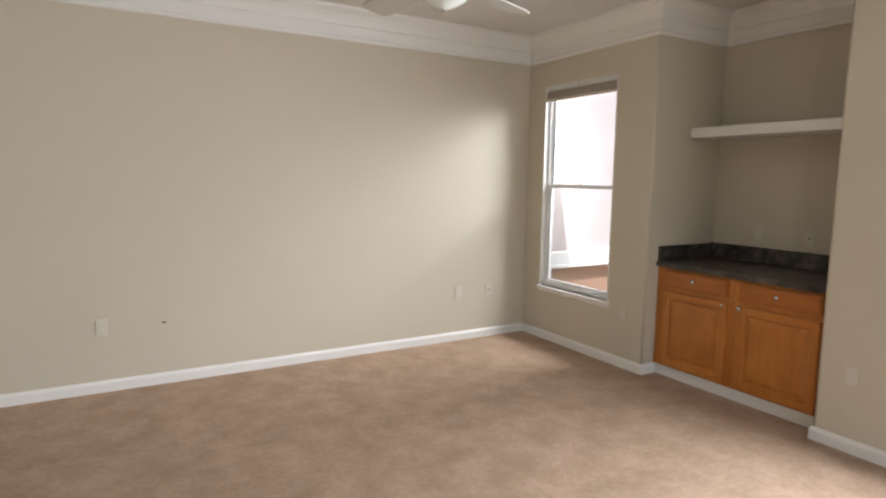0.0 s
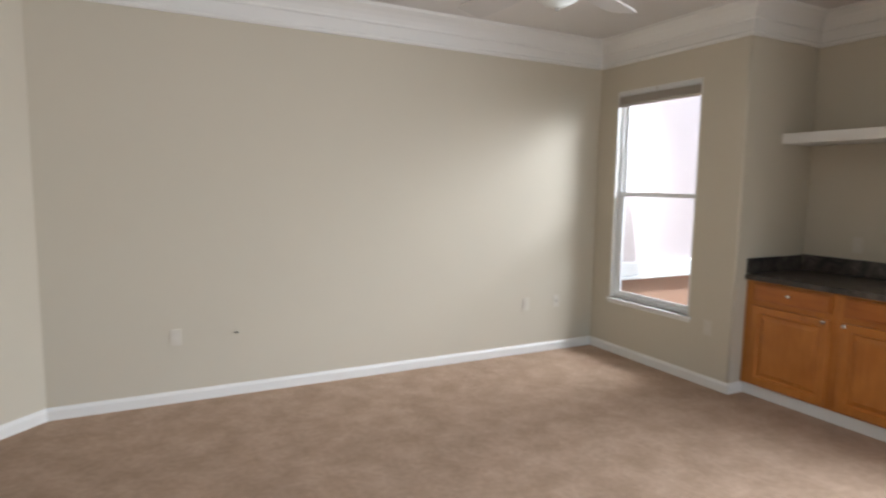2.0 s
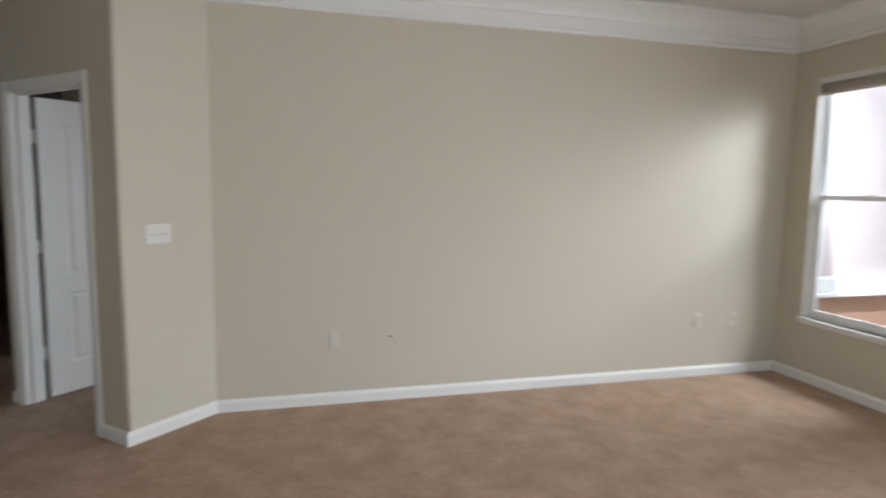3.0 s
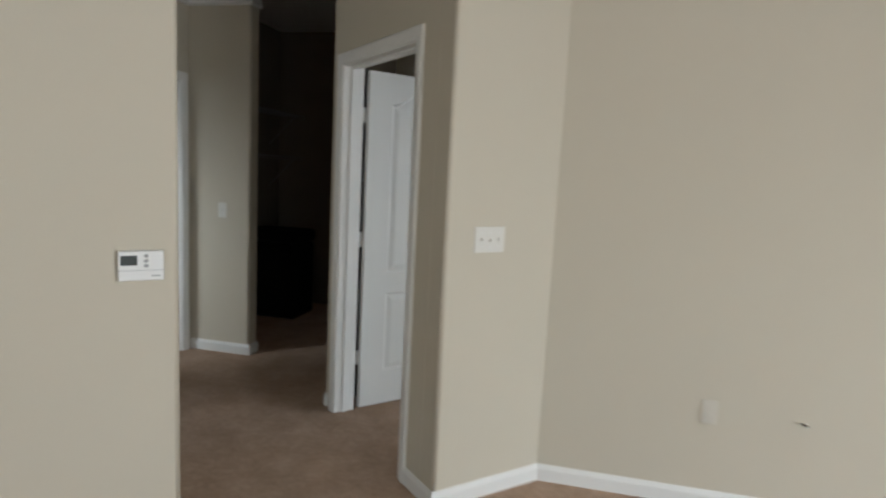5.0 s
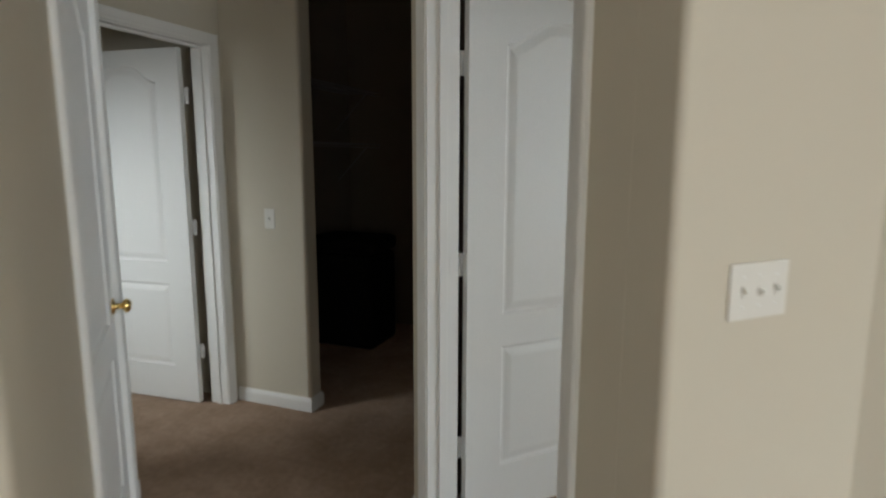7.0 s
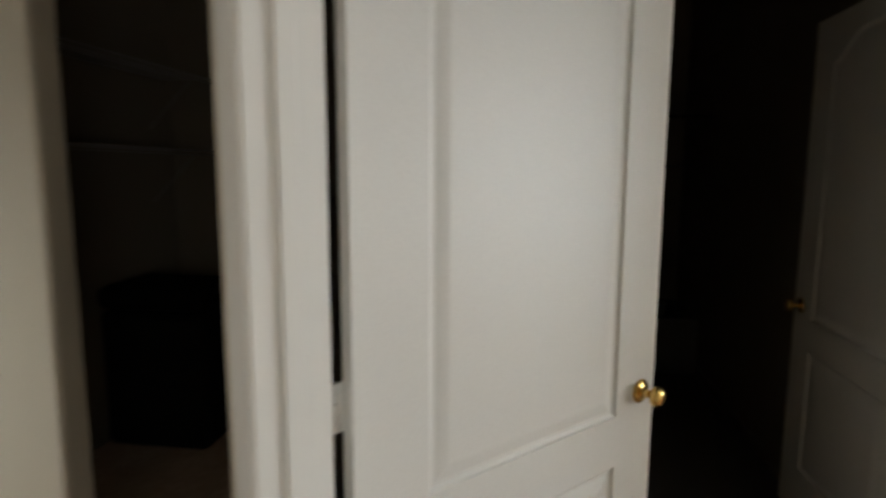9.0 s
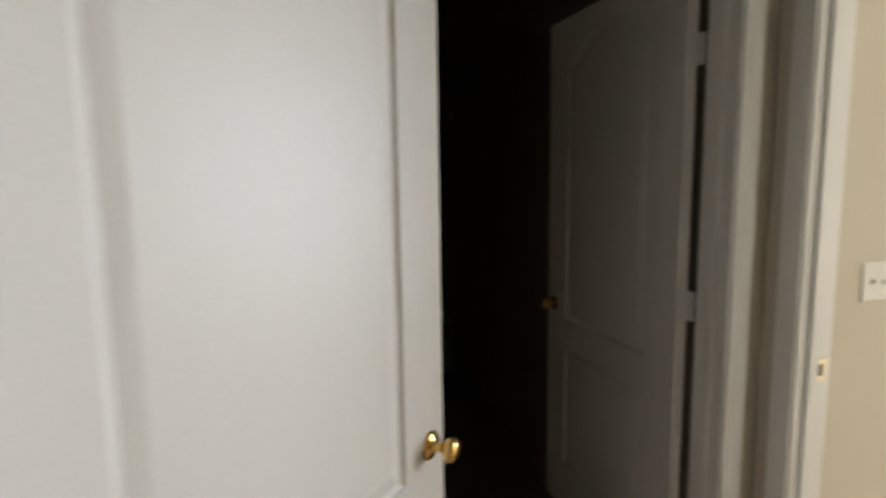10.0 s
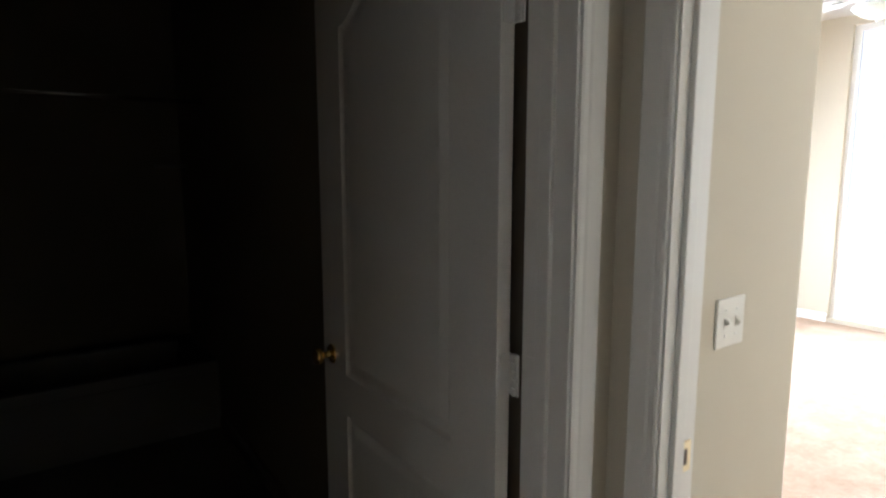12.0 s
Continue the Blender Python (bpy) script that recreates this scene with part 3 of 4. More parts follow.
def single_hung(name, m, s0, s1, z0, z1, meet, label, blind=True):
    """A vinyl single-hung window in the wall frame m, with its sill and a raised blind."""
    win = thing(name, Matrix(), label, "window", kind="structure")

    def ring(nm, a, b, lo, hi, y0, y1, w, mat=VINYL):
        bm = bmesh.new()
        box(bm, a, y0, lo, a + w, y1, hi, bevel=0.002)
        box(bm, b - w, y0, lo, b, y1, hi, bevel=0.002)
        box(bm, a + w, y0, lo, b - w, y1, lo + w, bevel=0.002)
        box(bm, a + w, y0, hi - w, b - w, y1, hi, bevel=0.002)
        bmesh.ops.transform(bm, matrix=m, verts=bm.verts)
        return part(nm, bm, mat, win)
    ring("window_frame", s0, s1, z0, z1, 0.045, 0.118, 0.032)
    up = ring("upper_sash", s0 + 0.03, s1 - 0.03, meet - 0.016, z1 - 0.03, 0.085, 0.108, 0.028)
    lo = ring("lower_sash", s0 + 0.03, s1 - 0.03, z0 + 0.03, meet + 0.018, 0.058, 0.082, 0.034)
    for sash, a, b, y in ((up, meet, z1 - 0.05, 0.097), (lo, z0 + 0.05, meet, 0.07)):
        pane = part("pane", new_box(s0 + 0.05, y, a, s1 - 0.05, y + 0.004, b, m=m), GLASS, sash)
        pane.visible_shadow = False
    bm = bmesh.new()
    box(bm, -0.02, -0.01, 0, 0.02, 0.012, 0.014, bevel=0.003, m=m @ Matrix.Translation(((s0 + s1) / 2, 0.058, meet + 0.018)))
    part("sash_lock", bm, NICKEL, lo)
    bm = bmesh.new()
    box(bm, s0 - 0.016, -0.03, z0 - 0.022, s1 + 0.026, 0.046, z0, bevel=0.005)
    box(bm, s0 - 0.008, -0.012, z0 - 0.05, s1 + 0.014, -0.001, z0 - 0.022, bevel=0.003)
    bmesh.ops.transform(bm, matrix=m, verts=bm.verts)
    part("window_sill", bm, TRIM, win)
    bm = bmesh.new()
    box(bm, s0, -0.001, z0, s0 + 0.012, 0.0445, z1 - 0.012)
    box(bm, s1 - 0.012, -0.001, z0, s1, 0.0445, z1 - 0.012)
    box(bm, s0, -0.001, z1 - 0.012, s1, 0.0445, z1)
    bmesh.ops.transform(bm, matrix=m, verts=bm.verts)
    part("reveal_liner", bm, TRIM, win)
    if blind:
        bl = thing("window_blind", m @ Matrix.Translation(((s0 + s1) / 2, 0.02, z1 - 0.05)), "raised tan slatted blind bunched at the window head", "blind")
        w = (s1 - s0) / 2 - 0.006
        bm = bmesh.new()
        box(bm, -w, -0.010, 0.008, w, 0.022, 0.046)
        box(bm, -w, -0.024, 0.039, w, -0.0105, 0.046, bevel=0.002)
        box(bm, -w, -0.024, 0.010, w, -0.0105, 0.018, bevel=0.002)
        part("headrail", bm, PLASTIC, bl, "white channel headrail with two lips")
        part("valance_clip", new_box(-0.006, -0.027, 0.010, 0.006, -0.0245, 0.046, bevel=0.001), BLIND, bl)
        zz = 0.004
        for k in range(9):
            bm = bmesh.new()
            y = random.uniform(-0.003, 0.003)
            box(bm, -w + 0.004, -0.022 + y, zz - 0.0065, w - 0.004, 0.024 + y, zz - 0.0035, bevel=0.001)
            part("slat", bm, BLIND, bl)
            zz -= 0.0072
        part("bottom_rail", new_box(-w + 0.004, -0.02, zz - 0.022, w - 0.004, 0.022, zz - 0.004, bevel=0.003), BLIND, bl)
        bm = bmesh.new()
        lathe(bm, [(0, 0.04), (0.004, 0.04), (0.004, 0.0), (0, 0)], Matrix.Translation((0.0, -0.024, 0.0)), 8)
        part("cord_lock", bm, PLASTIC, bl)
    return win


WE = frame_of((EY, 0), (EY, NY + 0.12))
WP = frame_of((EY, PY - 0.12), (EY, -6.7))
single_hung("window_1", WE, 0.24, 1.147, 0.52, 2.41, 1.485, "white vinyl single-hung window with daylight outside")
single_hung("window_2", WP, 0.266, 1.18, 0.52, 2.375, 1.46, "white vinyl single-hung window beside the niche")


def glass_doors(name, m, s0, s1, z0, z1, n, label):
    win = thing(name, Matrix(), label, "glass door", kind="structure")
    w = (s1 - s0) / n
    for k in range(n):
        a, b = s0 + k * w, s0 + (k + 1) * w
        bm = bmesh.new()
        y = 0.045 + 0.03 * (k % 2)
        for q in ((a, z0, a + 0.06, z1), (b - 0.06, z0, b, z1), (a + 0.06, z0, b - 0.06, z0 + 0.09), (a + 0.06, z1 - 0.06, b - 0.06, z1)):
            box(bm, q[0], y, q[1], q[2], y + 0.028, q[3])
        bmesh.ops.transform(bm, matrix=m, verts=bm.verts)
        fr = part("door_panel_frame", bm, VINYL, win)
        pane = part("pane", new_box(a + 0.05, y + 0.012, z0 + 0.08, b - 0.05, y + 0.016, z1 - 0.05, m=m), GLASS, fr)
        pane.visible_shadow = False


# Unseen glazing, added to let light in from the south-east.
glass_doors("added_window_3", frame_of((EY, -6.7), (-4.5, -6.7)), 0.3, 2.5, 0.0, 2.1, 2, "unseen white framed sliding door, added to light the living room")
glass_doors("window_4", frame_of((5.85, 4.62), (5.85, 0.12)), 1.68, 4.2, 0.04, 2.80, 2, "tall white framed glass doors of the bedroom")

# Unseen window, added to house the bedroom's north fill lamp.
glass_doors("added_window_5", frame_of((BX, 4.5), (5.85, 4.5)), 1.37, 3.37, 0.5, 2.3, 2, "unseen white framed window, added to light the bedroom")
# Unseen opening, added only as a place for the south fill lamp.
glass_doors("added_window_6", frame_of((EY, -6.7), (-4.5, -6.7)), 4.05, 5.35, 0.5, 2.1, 2, "unseen white framed window, added to light the living room")

# ---------------------------------------------------------------- outside
structure("ground", new_box(-60, -60, -3.3, 70, 60, -3.2), material("outside_ground", (0.22, 0.2, 0.16), 0.9, vary=0.2, scale=0.3), "ground far below the balcony", "ground")
structure("balcony_floor", new_box(4.625, -1.41, -0.2, 7.2, -0.045, -0.06), BALCONY, "pale terracotta balcony floor outside the window", "floor")
ext = thing("exterior_wall", Matrix(), "pale pink stucco wall outside with a white band and terracotta base", "wall", kind="structure")
part("stucco", new_box(4.605, -0.03, 0.801, 5.99, -0.004, 3.0), STUCCO, ext)
bm = bmesh.new()
box(bm, 4.605, -0.07, 0.666, 6.02, -0.004, 0.800, bevel=0.012)
box(bm, 4.605, -0.09, 0.632, 6.04, -0.004, 0.665, bevel=0.006)
part("band", bm, VINYL, ext, "white plaster band with a lip")
part("base", new_box(4.605, -0.04, -0.06, 5.99, -0.004, 0.631), TERRA, ext, "terracotta painted base")
nb = thing("neighbour_building", Matrix(), "pale pink stucco building outside the window", "building", kind="structure")
part("facade", new_box(14.0, -24.0, -3.2, 14.4, 16.0, 15.0), STUCCO, nb)
part("facade_ledge", new_box(13.88, -24.0, 5.2, 14.0, 16.0, 5.5, bevel=0.02), STUCCO, nb)

# ---------------------------------------------------------------- niche cabinets
CF = 4.636          # cabinet face
YA, YB = NY - 0.003, PY + 0.003


def raised_panel(bm, y0, y1, z0, z1, x):
    """A framed cabinet door seen from the west: flat frame, sunk bead, raised field."""
    def rect(d, dep):
        return [bm.verts.new((x + dep, a, b)) for a, b in ((y0 - d, z0 + d), (y1 + d, z0 + d), (y1 + d, z1 - d), (y0 - d, z1 - d))]
    rings = [rect(0, 0.0232), rect(0, 0.003), rect(0.004, 0.0), rect(0.052, 0.0), rect(0.055, 0.006), rect(0.06, 0.014), rect(0.068, 0.0155), rect(0.096, 0.004), rect(0.102, 0.003)]
    for a, b in zip(rings, rings[1:]):
        for i in range(4):
            j = (i + 1) % 4
            bm.faces.new((a[i], a[j], b[j], b[i]))
    bm.faces.new(rings[-1])
    bm.faces.new(rings[0][::-1])


def cabinet_knob(m, parent):
    bm = bmesh.new()
    lathe(bm, [(0, 0.026), (0.009, 0.0255), (0.0145, 0.022), (0.0155, 0.018), (0.012, 0.014), (0.006, 0.011), (0.006, 0.004), (0.009, 0.0), (0, 0)], m @ Matrix.Rotation(radians(-90), 4, "Y"), 20)
    part("knob", bm, NICKEL, parent, "satin nickel knob", True)


def cabinet(y0, y1, a, b, knob_near):
    """A face-framed unit from y0 to y1, its drawer front and door from a to b."""
    c = thing("base_cabinet", Matrix(), "honey-stained maple base cabinet under the dark counter", "cabinet", "niche base cabinets")
    part("body", new_box(CF, y1, 0.088, 5.29, y0, 0.877), MAPLE_V, c)
    part("toe_kick", new_box(CF + 0.012, y1, 0.001, CF + 0.03, y0, 0.0875), TRIM, c, "white toe kick board")
    bm = bmesh.new()
    raised_panel(bm, a, b, 0.104, 0.694, CF - 0.0235)
    dr = part("door", bm, MAPLE_V, c)
    kn = (b + 0.030) if knob_near else (a - 0.019)
    cabinet_knob(Matrix.Translation((CF - 0.0235, kn, 0.676)), dr)
    bm = bmesh.new()
    box(bm, CF - 0.016, b, 0.732, CF - 0.0005, a, 0.860, bevel=0.003)
    box(bm, CF - 0.0235, b + 0.012, 0.744, CF - 0.0155, a - 0.012, 0.848, bevel=0.004)
    dw = part("drawer_front", bm, MAPLE_H, c)
    cabinet_knob(Matrix.Translation((CF - 0.0235, (a + b) / 2, 0.802)), dw)


cabinet(YA, -2.202, -1.610, -2.164, True)
cabinet(-2.204, YB, -2.246, -2.796, False)
ct = thing("countertop", Matrix(), "dark mottled stone-look laminate countertop with a backsplash", "countertop")
part("worktop", new_box(CF - 0.035, YB, 0.879, 5.295, YA, 0.919, bevel=0.006), LAMINATE, ct)
bm = bmesh.new()
box(bm, 5.275, YB, 0.9195, 5.297, YA, 1.042, bevel=0.003)
part("backsplash", bm, LAMINATE, ct)
for y in (YA, YB + 0.02):
    part("side_splash", new_box(CF - 0.02, y - 0.02, 0.9195, 5.274, y, 1.036, bevel=0.003), LAMINATE, ct)
tagged(part("wall_shelf", new_box(4.917, YB + 0.001, 1.895, 5.298, YA - 0.001, 1.971, bevel=0.003), TRIM), "thick white floating shelf across the niche", "shelf")

# ---------------------------------------------------------------- plates


def plate(name, m, w, h, label, category, group="", mat=None):
    """A cover plate in the frame m: x along the wall, y into it."""
    t = thing(name, m, label, category, group)
    bm = bmesh.new()
    box(bm, -w / 2, -0.006, -h / 2, w / 2, 0.0, h / 2, bevel=0.0028)
    part("cover_plate", bm, mat or PLASTIC, t)
    return t


def screw(t, x, z):
    bm = bmesh.new()
    lathe(bm, [(0, 0.0016), (0.0025, 0.0012), (0.0032, 0.0)], Matrix.Translation((x, -0.006, z)) @ Matrix.Rotation(radians(90), 4, "X"), 8)
    part("screw", bm, PLASTIC, t)


def switch(m, gangs, label):
    w = 0.07 + 0.046 * (gangs - 1)
    t = plate("light_switch", m, w, 0.115, label, "light switch", mat=SWITCH)
    for g in range(gangs):
        x = (g - (gangs - 1) / 2) * 0.046
        part("toggle_slot", new_box(x - 0.0055, -0.0072, -0.0125, x + 0.0055, -0.0055, 0.0125), SLOT, t)
        bm = new_box(-0.004, -0.0115, -0.006, 0.004, 0.0, 0.006, bevel=0.0015, m=Matrix.Translation((x, -0.005, 0.0)) @ Matrix.Rotation(radians(28 if g % 2 else -28), 4, "X"))
        part("toggle", bm, SWITCH, t)
        screw(t, x, 0.03)
        screw(t, x, -0.03)


def outlet(m, label):
    t = plate("wall_outlet", m, 0.07, 0.115, label, "outlet", "wall outlets", ALMOND)
    for z in (-0.0195, 0.0195):
        bm = bmesh.new()
        lathe(bm, [(0, 0.0022), (0.0155, 0.002), (0.0165, 0.0)], Matrix.Translation((0, -0.006, z)) @ Matrix.Rotation(radians(90), 4, "X"), 20)
        r = part("receptacle", bm, ALMOND, t)
        bm = bmesh.new()
        box(bm, -0.0075, -0.009, z - 0.002, -0.0055, -0.0075, z + 0.007)
        box(bm, 0.0055, -0.009, z - 0.002, 0.0075, -0.0075, z + 0.007)
        part("slot", bm, SLOT, r)
    screw(t, 0, 0)


def jack(m, label):
    t = plate("cable_plate", m, 0.07, 0.115, label, "cable outlet", "cable plates", ALMOND)
    bm = bmesh.new()
    lathe(bm, [(0, 0.012), (0.0045, 0.012), (0.0045, 0.004), (0.008, 0.003), (0.008, 0.0)], Matrix.Translation((0, -0.006, 0)) @ Matrix.Rotation(radians(90), 4, "X"), 12)
    part("connector", bm, NICKEL, t)
    screw(t, 0, 0.03)
    screw(t, 0, -0.03)


LW = frame_of((0, 0), (EY, 0))
AW = frame_of(K0, (0, 0))
outlet(LW @ Matrix.Translation((0.77, 0, 0.465)), "white duplex outlet on the beige wall")
outlet(LW @ Matrix.Translation((3.712, 0, 0.465)), "white duplex outlet on the beige wall")
jack(LW @ Matrix.Translation((4.058, 0, 0.468)), "small white cable plate on the beige wall")
outlet(WE @ Matrix.Translation((1.33, 0, 0.465)), "white duplex outlet under the window wall")
outlet(WP @ Matrix.Translation((0.068, 0, 0.455)), "white duplex outlet beside the cabinet niche")
NB = frame_of((5.30, NY), (5.30, PY))
outlet(NB @ Matrix.Translation((0.40, 0, 1.15)), "white duplex outlet above the countertop")
jack(NB @ Matrix.Translation((0.785, 0, 1.145)), "small white cable plate above the countertop")
stub = thing("cable_stub", LW @ Matrix.Translation((1.178, 0, 0.46)), "short dark coaxial cable stub poking out of the beige wall", "cable")
bm = bmesh.new()
lathe(bm, [(0, 0.0), (0.011, 0.0), (0.010, 0.004), (0, 0.004)], Matrix.Rotation(radians(90), 4, "X"), 14)
part("hole_rim", bm, ALMOND, stub, "pale plaster rim", True)
bm = bmesh.new()
for k in range(6):
    a0, a1 = 0.5 * k / 6 * math.pi, 0.5 * (k + 1) / 6 * math.pi
    p0 = Vector((-0.026 * (1 - math.cos(a0)), -0.003 - 0.03 * math.sin(a0), 0.012 * math.sin(a0)))
    p1 = Vector((-0.026 * (1 - math.cos(a1)), -0.003 - 0.03 * math.sin(a1), 0.012 * math.sin(a1)))
    turn = (p1 - p0).to_track_quat("Z", "Y").to_matrix().to_4x4()
    lathe(bm, [(0, -0.0006), (0.0045, -0.0006), (0.0045, (p1 - p0).length + 0.0006), (0, (p1 - p0).length + 0.0006)], Matrix.Translation(p0) @ turn, 10)
part("cable", bm, BRONZE, stub, "dark cable jacket", True)
switch(AW @ Matrix.Translation((0.228, 0, 1.22)), 3, "white triple toggle switch on the angled wall")
switch(frame_of((-4.4, SY), (SX, SY)) @ Matrix.Translation((1.833, 0, 1.129)), 1, "white single toggle switch in the vestibule")
switch(frame_of((0.57, 1.243), (BX, 1.243)) @ Matrix.Translation((0.243, 0, 1.15)), 2, "white double toggle switch by the bedroom door")

# thermostat
TW = frame_of((-2.6, -2.46), (E_X, E_Y))
TL = (Vector((E_X, E_Y)) - Vector((-2.6, -2.46))).length
th = thing("thermostat", TW @ Matrix.Translation((TL - 0.116, 0, 1.152)), "white digital thermostat with a dark display", "thermostat")
part("housing", new_box(-0.067, -0.026, -0.048, 0.067, 0.0, 0.05, bevel=0.004), PLASTIC, th)
part("display", new_box(-0.06, -0.0275, 0.004, -0.012, -0.0255, 0.036, bevel=0.0006), LCD, th, "dark grey-green display")
for k in range(3):
    bm = bmesh.new()
    lathe(bm, [(0, 0.0022), (0.0055, 0.002), (0.0068, 0.0)], Matrix.Translation((0.014, -0.026, 0.034 - 0.0165 * k)) @ Matrix.Rotation(radians(90), 4, "X") @ Matrix.Diagonal((1.1, 0.85, 1, 1)), 14)
    part("button", bm, IVORY, th)
part("seam", new_box(-0.067, -0.0264, -0.014, 0.067, -0.0262, -0.0125), IVORY, th)
part("maker_mark", new_box(0.03, -0.0266, -0.034, 0.056, -0.0262, -0.030), IVORY, th)


def ceiling_fan(m, label, angle):
    """A five-blade fan under the ceiling, its origin at the ceiling."""
    f = thing("ceiling_fan", m, label, "ceiling fan", "ceiling fans")
    bm = bmesh.new()
    lathe(bm, [(0, 0), (0.07, 0), (0.068, -0.025), (0.045, -0.05), (0.014, -0.055), (0.014, -0.320), (0.05, -0.325), (0.105, -0.350), (0.125, -0.385), (0.125, -0.435), (0.1, -0.462),
               (0.065, -0.472), (0.065, -0.484), (0, -0.484)], None, 32)
    part("motor", bm, FANBLADE, f, "white motor housing and rod", True)
    bm = bmesh.new()
    lathe(bm, [(0.07, -0.4845), (0.1, -0.487), (0.122, -0.496), (0.125, -0.508), (0.108, -0.527), (0.075, -0.549), (0.04, -0.565), (0.012, -0.573), (0, -0.574)], None, 32)
    part("light_bowl", bm, FROST, f, "frosted glass light bowl", True)
    bm = bmesh.new()
    lathe(bm, [(0, -0.573), (0.008, -0.574), (0.010, -0.580), (0.006, -0.586), (0, -0.588)], None, 14)
    part("finial", bm, NICKEL, f, "", True)
    for k in range(5):
        r = Matrix.Rotation(radians(angle + 72 * k), 4, "Z")
        bm = bmesh.new()
        top = []
        n = 10
        for i in range(n + 1):
            u = i / n
            x = 0.2 + 0.48 * u
            wv = 0.058 + 0.024 * math.sin(u * 1.9)
            if u > 0.93:
                wv *= 0.86
            top.append((x, wv))
        ring = [(x, w) for x, w in top] + [(x, -w) for x, w in reversed(top)]
        vt = [bm.verts.new((x, y, 0.004)) for x, y in ring]
        vb = [bm.verts.new((x, y, -0.004)) for x, y in ring]
        bm.faces.new(vt)
        bm.faces.new(vb[::-1])
        for i in range(len(ring)):
            j = (i + 1) % len(ring)
            bm.faces.new((vt[i], vb[i], vb[j], vt[j]))
        bmesh.ops.transform(bm, matrix=r @ Matrix.Translation((0, 0, -0.437)) @ Matrix.Rotation(radians(11), 4, "X"), verts=bm.verts)
        bl = part("blade", bm, FANBLADE, f)
        bm = bmesh.new()
        box(bm, 0.1, -0.02, -0.449, 0.25, 0.02, -0.443, bevel=0.002, m=r)
        part("blade_iron", bm, FANBLADE, bl)


ceiling_fan(pose(2.21, -2.26, CH), "white five-blade ceiling fan with a frosted light bowl", 23)
ceiling_fan(pose(3.46, 1.93, CH), "white five-blade bedroom ceiling fan with a light bowl", 10)

# flush lamp in the vestibule
fl = thing("ceiling_lamp", pose(-2.05, 0.35, CH), "small unlit bronze flush ceiling lamp", "ceiling lamp")
bm = bmesh.new()
lathe(bm, [(0, 0), (0.13, 0), (0.135, -0.02), (0.12, -0.045), (0.1, -0.05), (0, -0.05)], None, 28)
part("lamp_base", bm, BRONZE, fl, "", True)
bm = bmesh.new()
lathe(bm, [(0.105, -0.05), (0.11, -0.07), (0.09, -0.105), (0.05, -0.125), (0, -0.13)], None, 28)
part("lamp_glass", bm, material("lamp_glass_unlit", (0.12, 0.10, 0.08), 0.3), fl, "dim amber glass", True)

# ---------------------------------------------------------------- closet


def wire_shelf(x0, x1, y, z, depth):
    s = thing("wire_shelf", pose(0, 0, 0, 0, 0, 90), "wire closet shelf along the side wall, its colour darkened as shade", "shelf", "closet wire shelves")
    bm = bmesh.new()
    for yy in (y - 0.006, y - depth / 2, y - depth):
        box(bm, x0, yy - 0.003, z - 0.003, x1, yy + 0.003, z + 0.003)
    box(bm, x0, y - depth - 0.003, z - 0.028, x1, y - depth + 0.003, z - 0.022)
    part("rail", bm, SHADED_WIRE, s)
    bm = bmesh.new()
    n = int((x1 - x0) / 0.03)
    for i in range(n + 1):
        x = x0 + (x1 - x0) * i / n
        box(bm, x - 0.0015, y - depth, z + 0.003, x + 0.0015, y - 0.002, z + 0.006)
    tagged(part("wires", bm, SHADED_WIRE, s), kind="stuff")
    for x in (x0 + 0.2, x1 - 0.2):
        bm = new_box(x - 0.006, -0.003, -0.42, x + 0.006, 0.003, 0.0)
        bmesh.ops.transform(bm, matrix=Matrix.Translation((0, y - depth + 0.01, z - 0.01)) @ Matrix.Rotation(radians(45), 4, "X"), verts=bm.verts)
        part("brace", bm, SHADED_WIRE, s)


wire_shelf(1.33, 3.04, 3.098, 2.01, 0.3)
wire_shelf(1.33, 3.04, 3.098, 1.58, 0.3)

ck = thing("storage_trunk", pose(-2.785, 2.5, 0.0), "black fabric trunk standing in the dark closet", "trunk")
part("trunk_body", new_box(-0.29, -0.22, 0.0, 0.285, 0.22, 0.74, bevel=0.04), DARKBOX, ck)
part("trunk_lid", new_box(-0.3, -0.23, 0.743, 0.3, 0.23, 0.865, bevel=0.045), DARKBOX, ck)

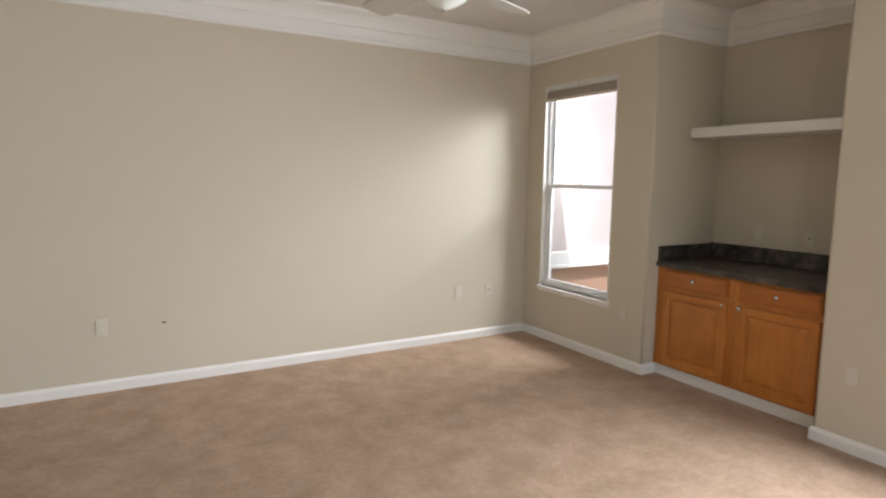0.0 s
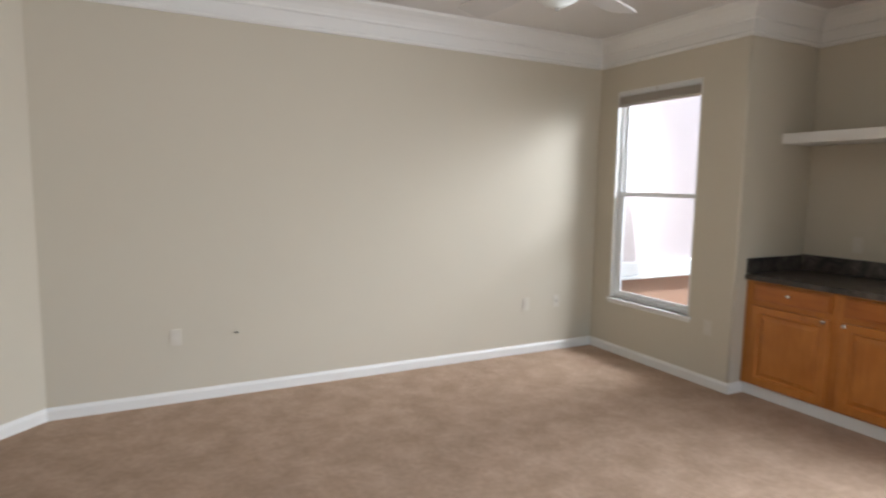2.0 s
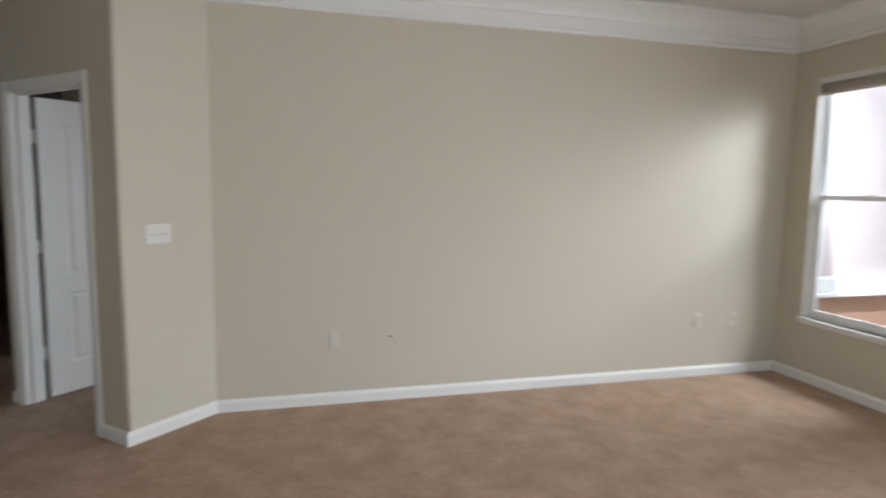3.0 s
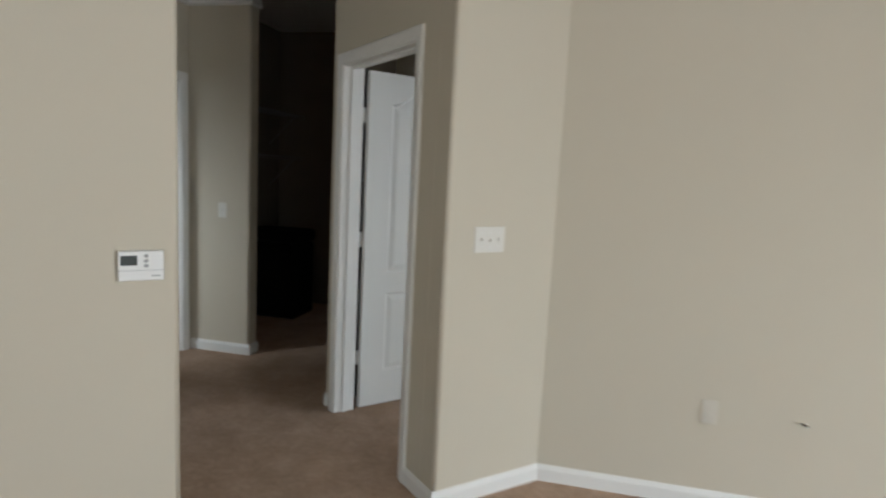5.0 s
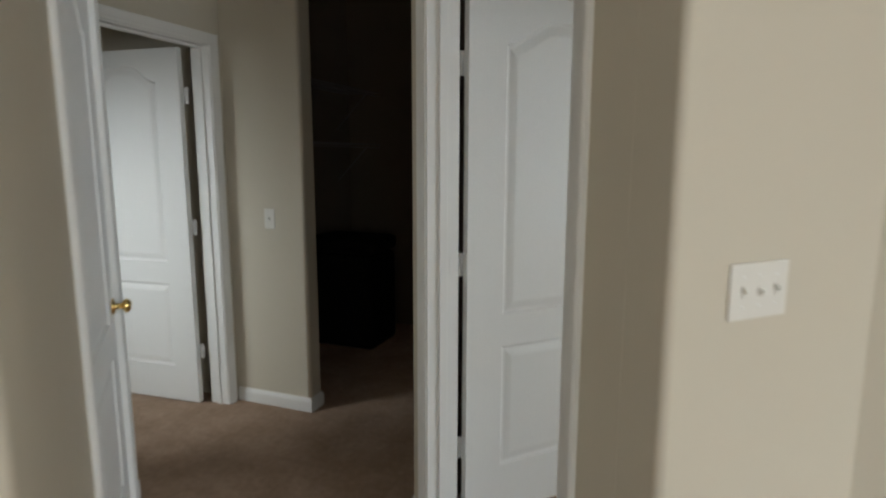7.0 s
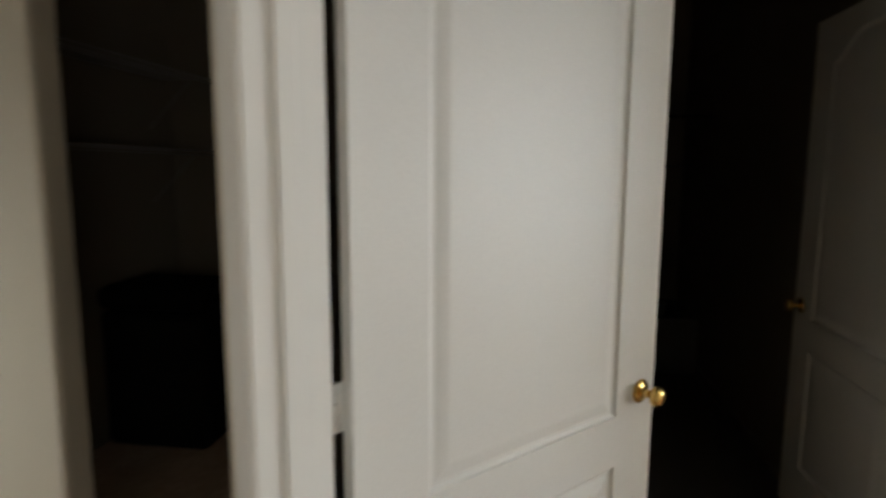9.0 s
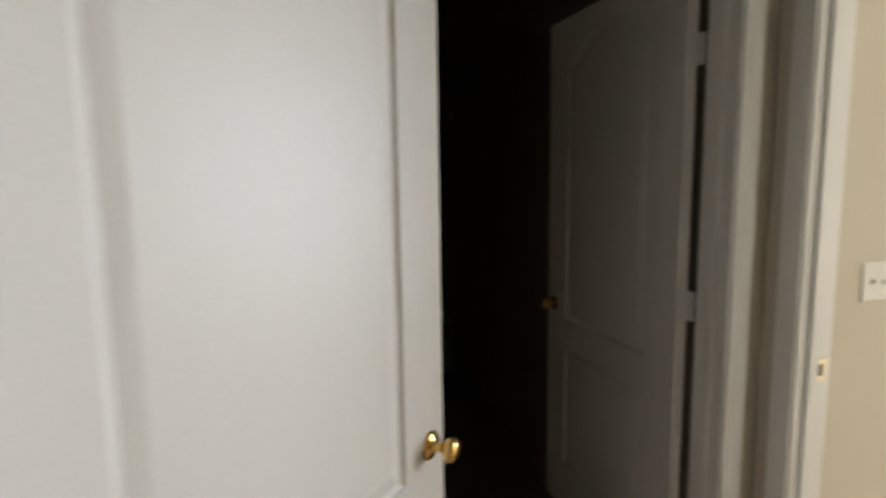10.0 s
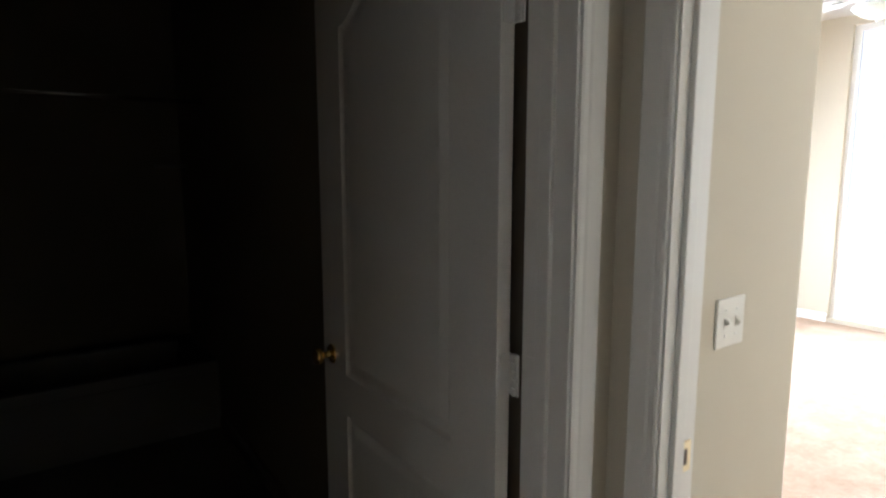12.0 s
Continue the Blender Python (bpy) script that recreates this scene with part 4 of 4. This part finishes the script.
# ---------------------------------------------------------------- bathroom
tub = thing("bathtub", pose(-0.27, 4.298, 0.006), "enamel bathtub along the end wall of the bathroom, its colour darkened as shade", "bathtub")
bm = bmesh.new()
rings = []
for hx, hy, z in ((0.626, 0.348, 0.0), (0.626, 0.348, 0.385), (0.62, 0.342, 0.4), (0.55, 0.285, 0.4), (0.535, 0.27, 0.385), (0.49, 0.23, 0.12), (0.45, 0.19, 0.09)):
    rings.append([bm.verts.new((x, y, z)) for x, y in ((-hx, -hy), (hx, -hy), (hx, hy), (-hx, hy))])
for a, b in zip(rings, rings[1:]):
    for i in range(4):
        bm.faces.new((a[i], a[(i + 1) % 4], b[(i + 1) % 4], b[i]))
bm.faces.new(rings[-1])
part("tub_body", bm, SHADED_ENAMEL, tub)
part("apron", new_box(-0.56, -0.356, 0.05, 0.56, -0.3485, 0.34, bevel=0.002), SHADED_ENAMEL, tub)
rod = thing("shower_rod", pose(-0.27, 3.97, 1.85), "thin metal shower curtain rod above the bathtub", "shower rod")
bm = bmesh.new()
lathe(bm, [(0, -0.625), (0.012, -0.625), (0.012, 0.625), (0, 0.625)], Matrix.Rotation(radians(90), 4, "Y"), 14)
part("rod", bm, NICKEL, rod, "", True)
for x in (-0.622, 0.622):
    bm = bmesh.new()
    lathe(bm, [(0, -0.006), (0.032, -0.006), (0.03, 0.006), (0, 0.006)], Matrix.Translation((x, 0, 0)) @ Matrix.Rotation(radians(90), 4, "Y"), 16)
    part("flange", bm, NICKEL, rod, "", True)
bm = bmesh.new()
top = [bm.verts.new(c) for c in ((0, 0, 0.02), (-0.16, 0, 0.02), (0, -0.16, 0.02))]
low = [bm.verts.new(c) for c in ((0, 0, 0), (-0.15, 0, 0), (0, -0.15, 0))]
bm.faces.new(top)
bm.faces.new(low[::-1])
for i in range(3):
    bm.faces.new((top[i], low[i], low[(i + 1) % 3], top[(i + 1) % 3]))
cs = tagged(part("corner_shelf", bm, SHADED_ENAMEL), "small ceramic corner shelf over the bathtub, its colour darkened as shade", "corner shelf")
cs.matrix_world = pose(0.359, 4.649, 1.5)
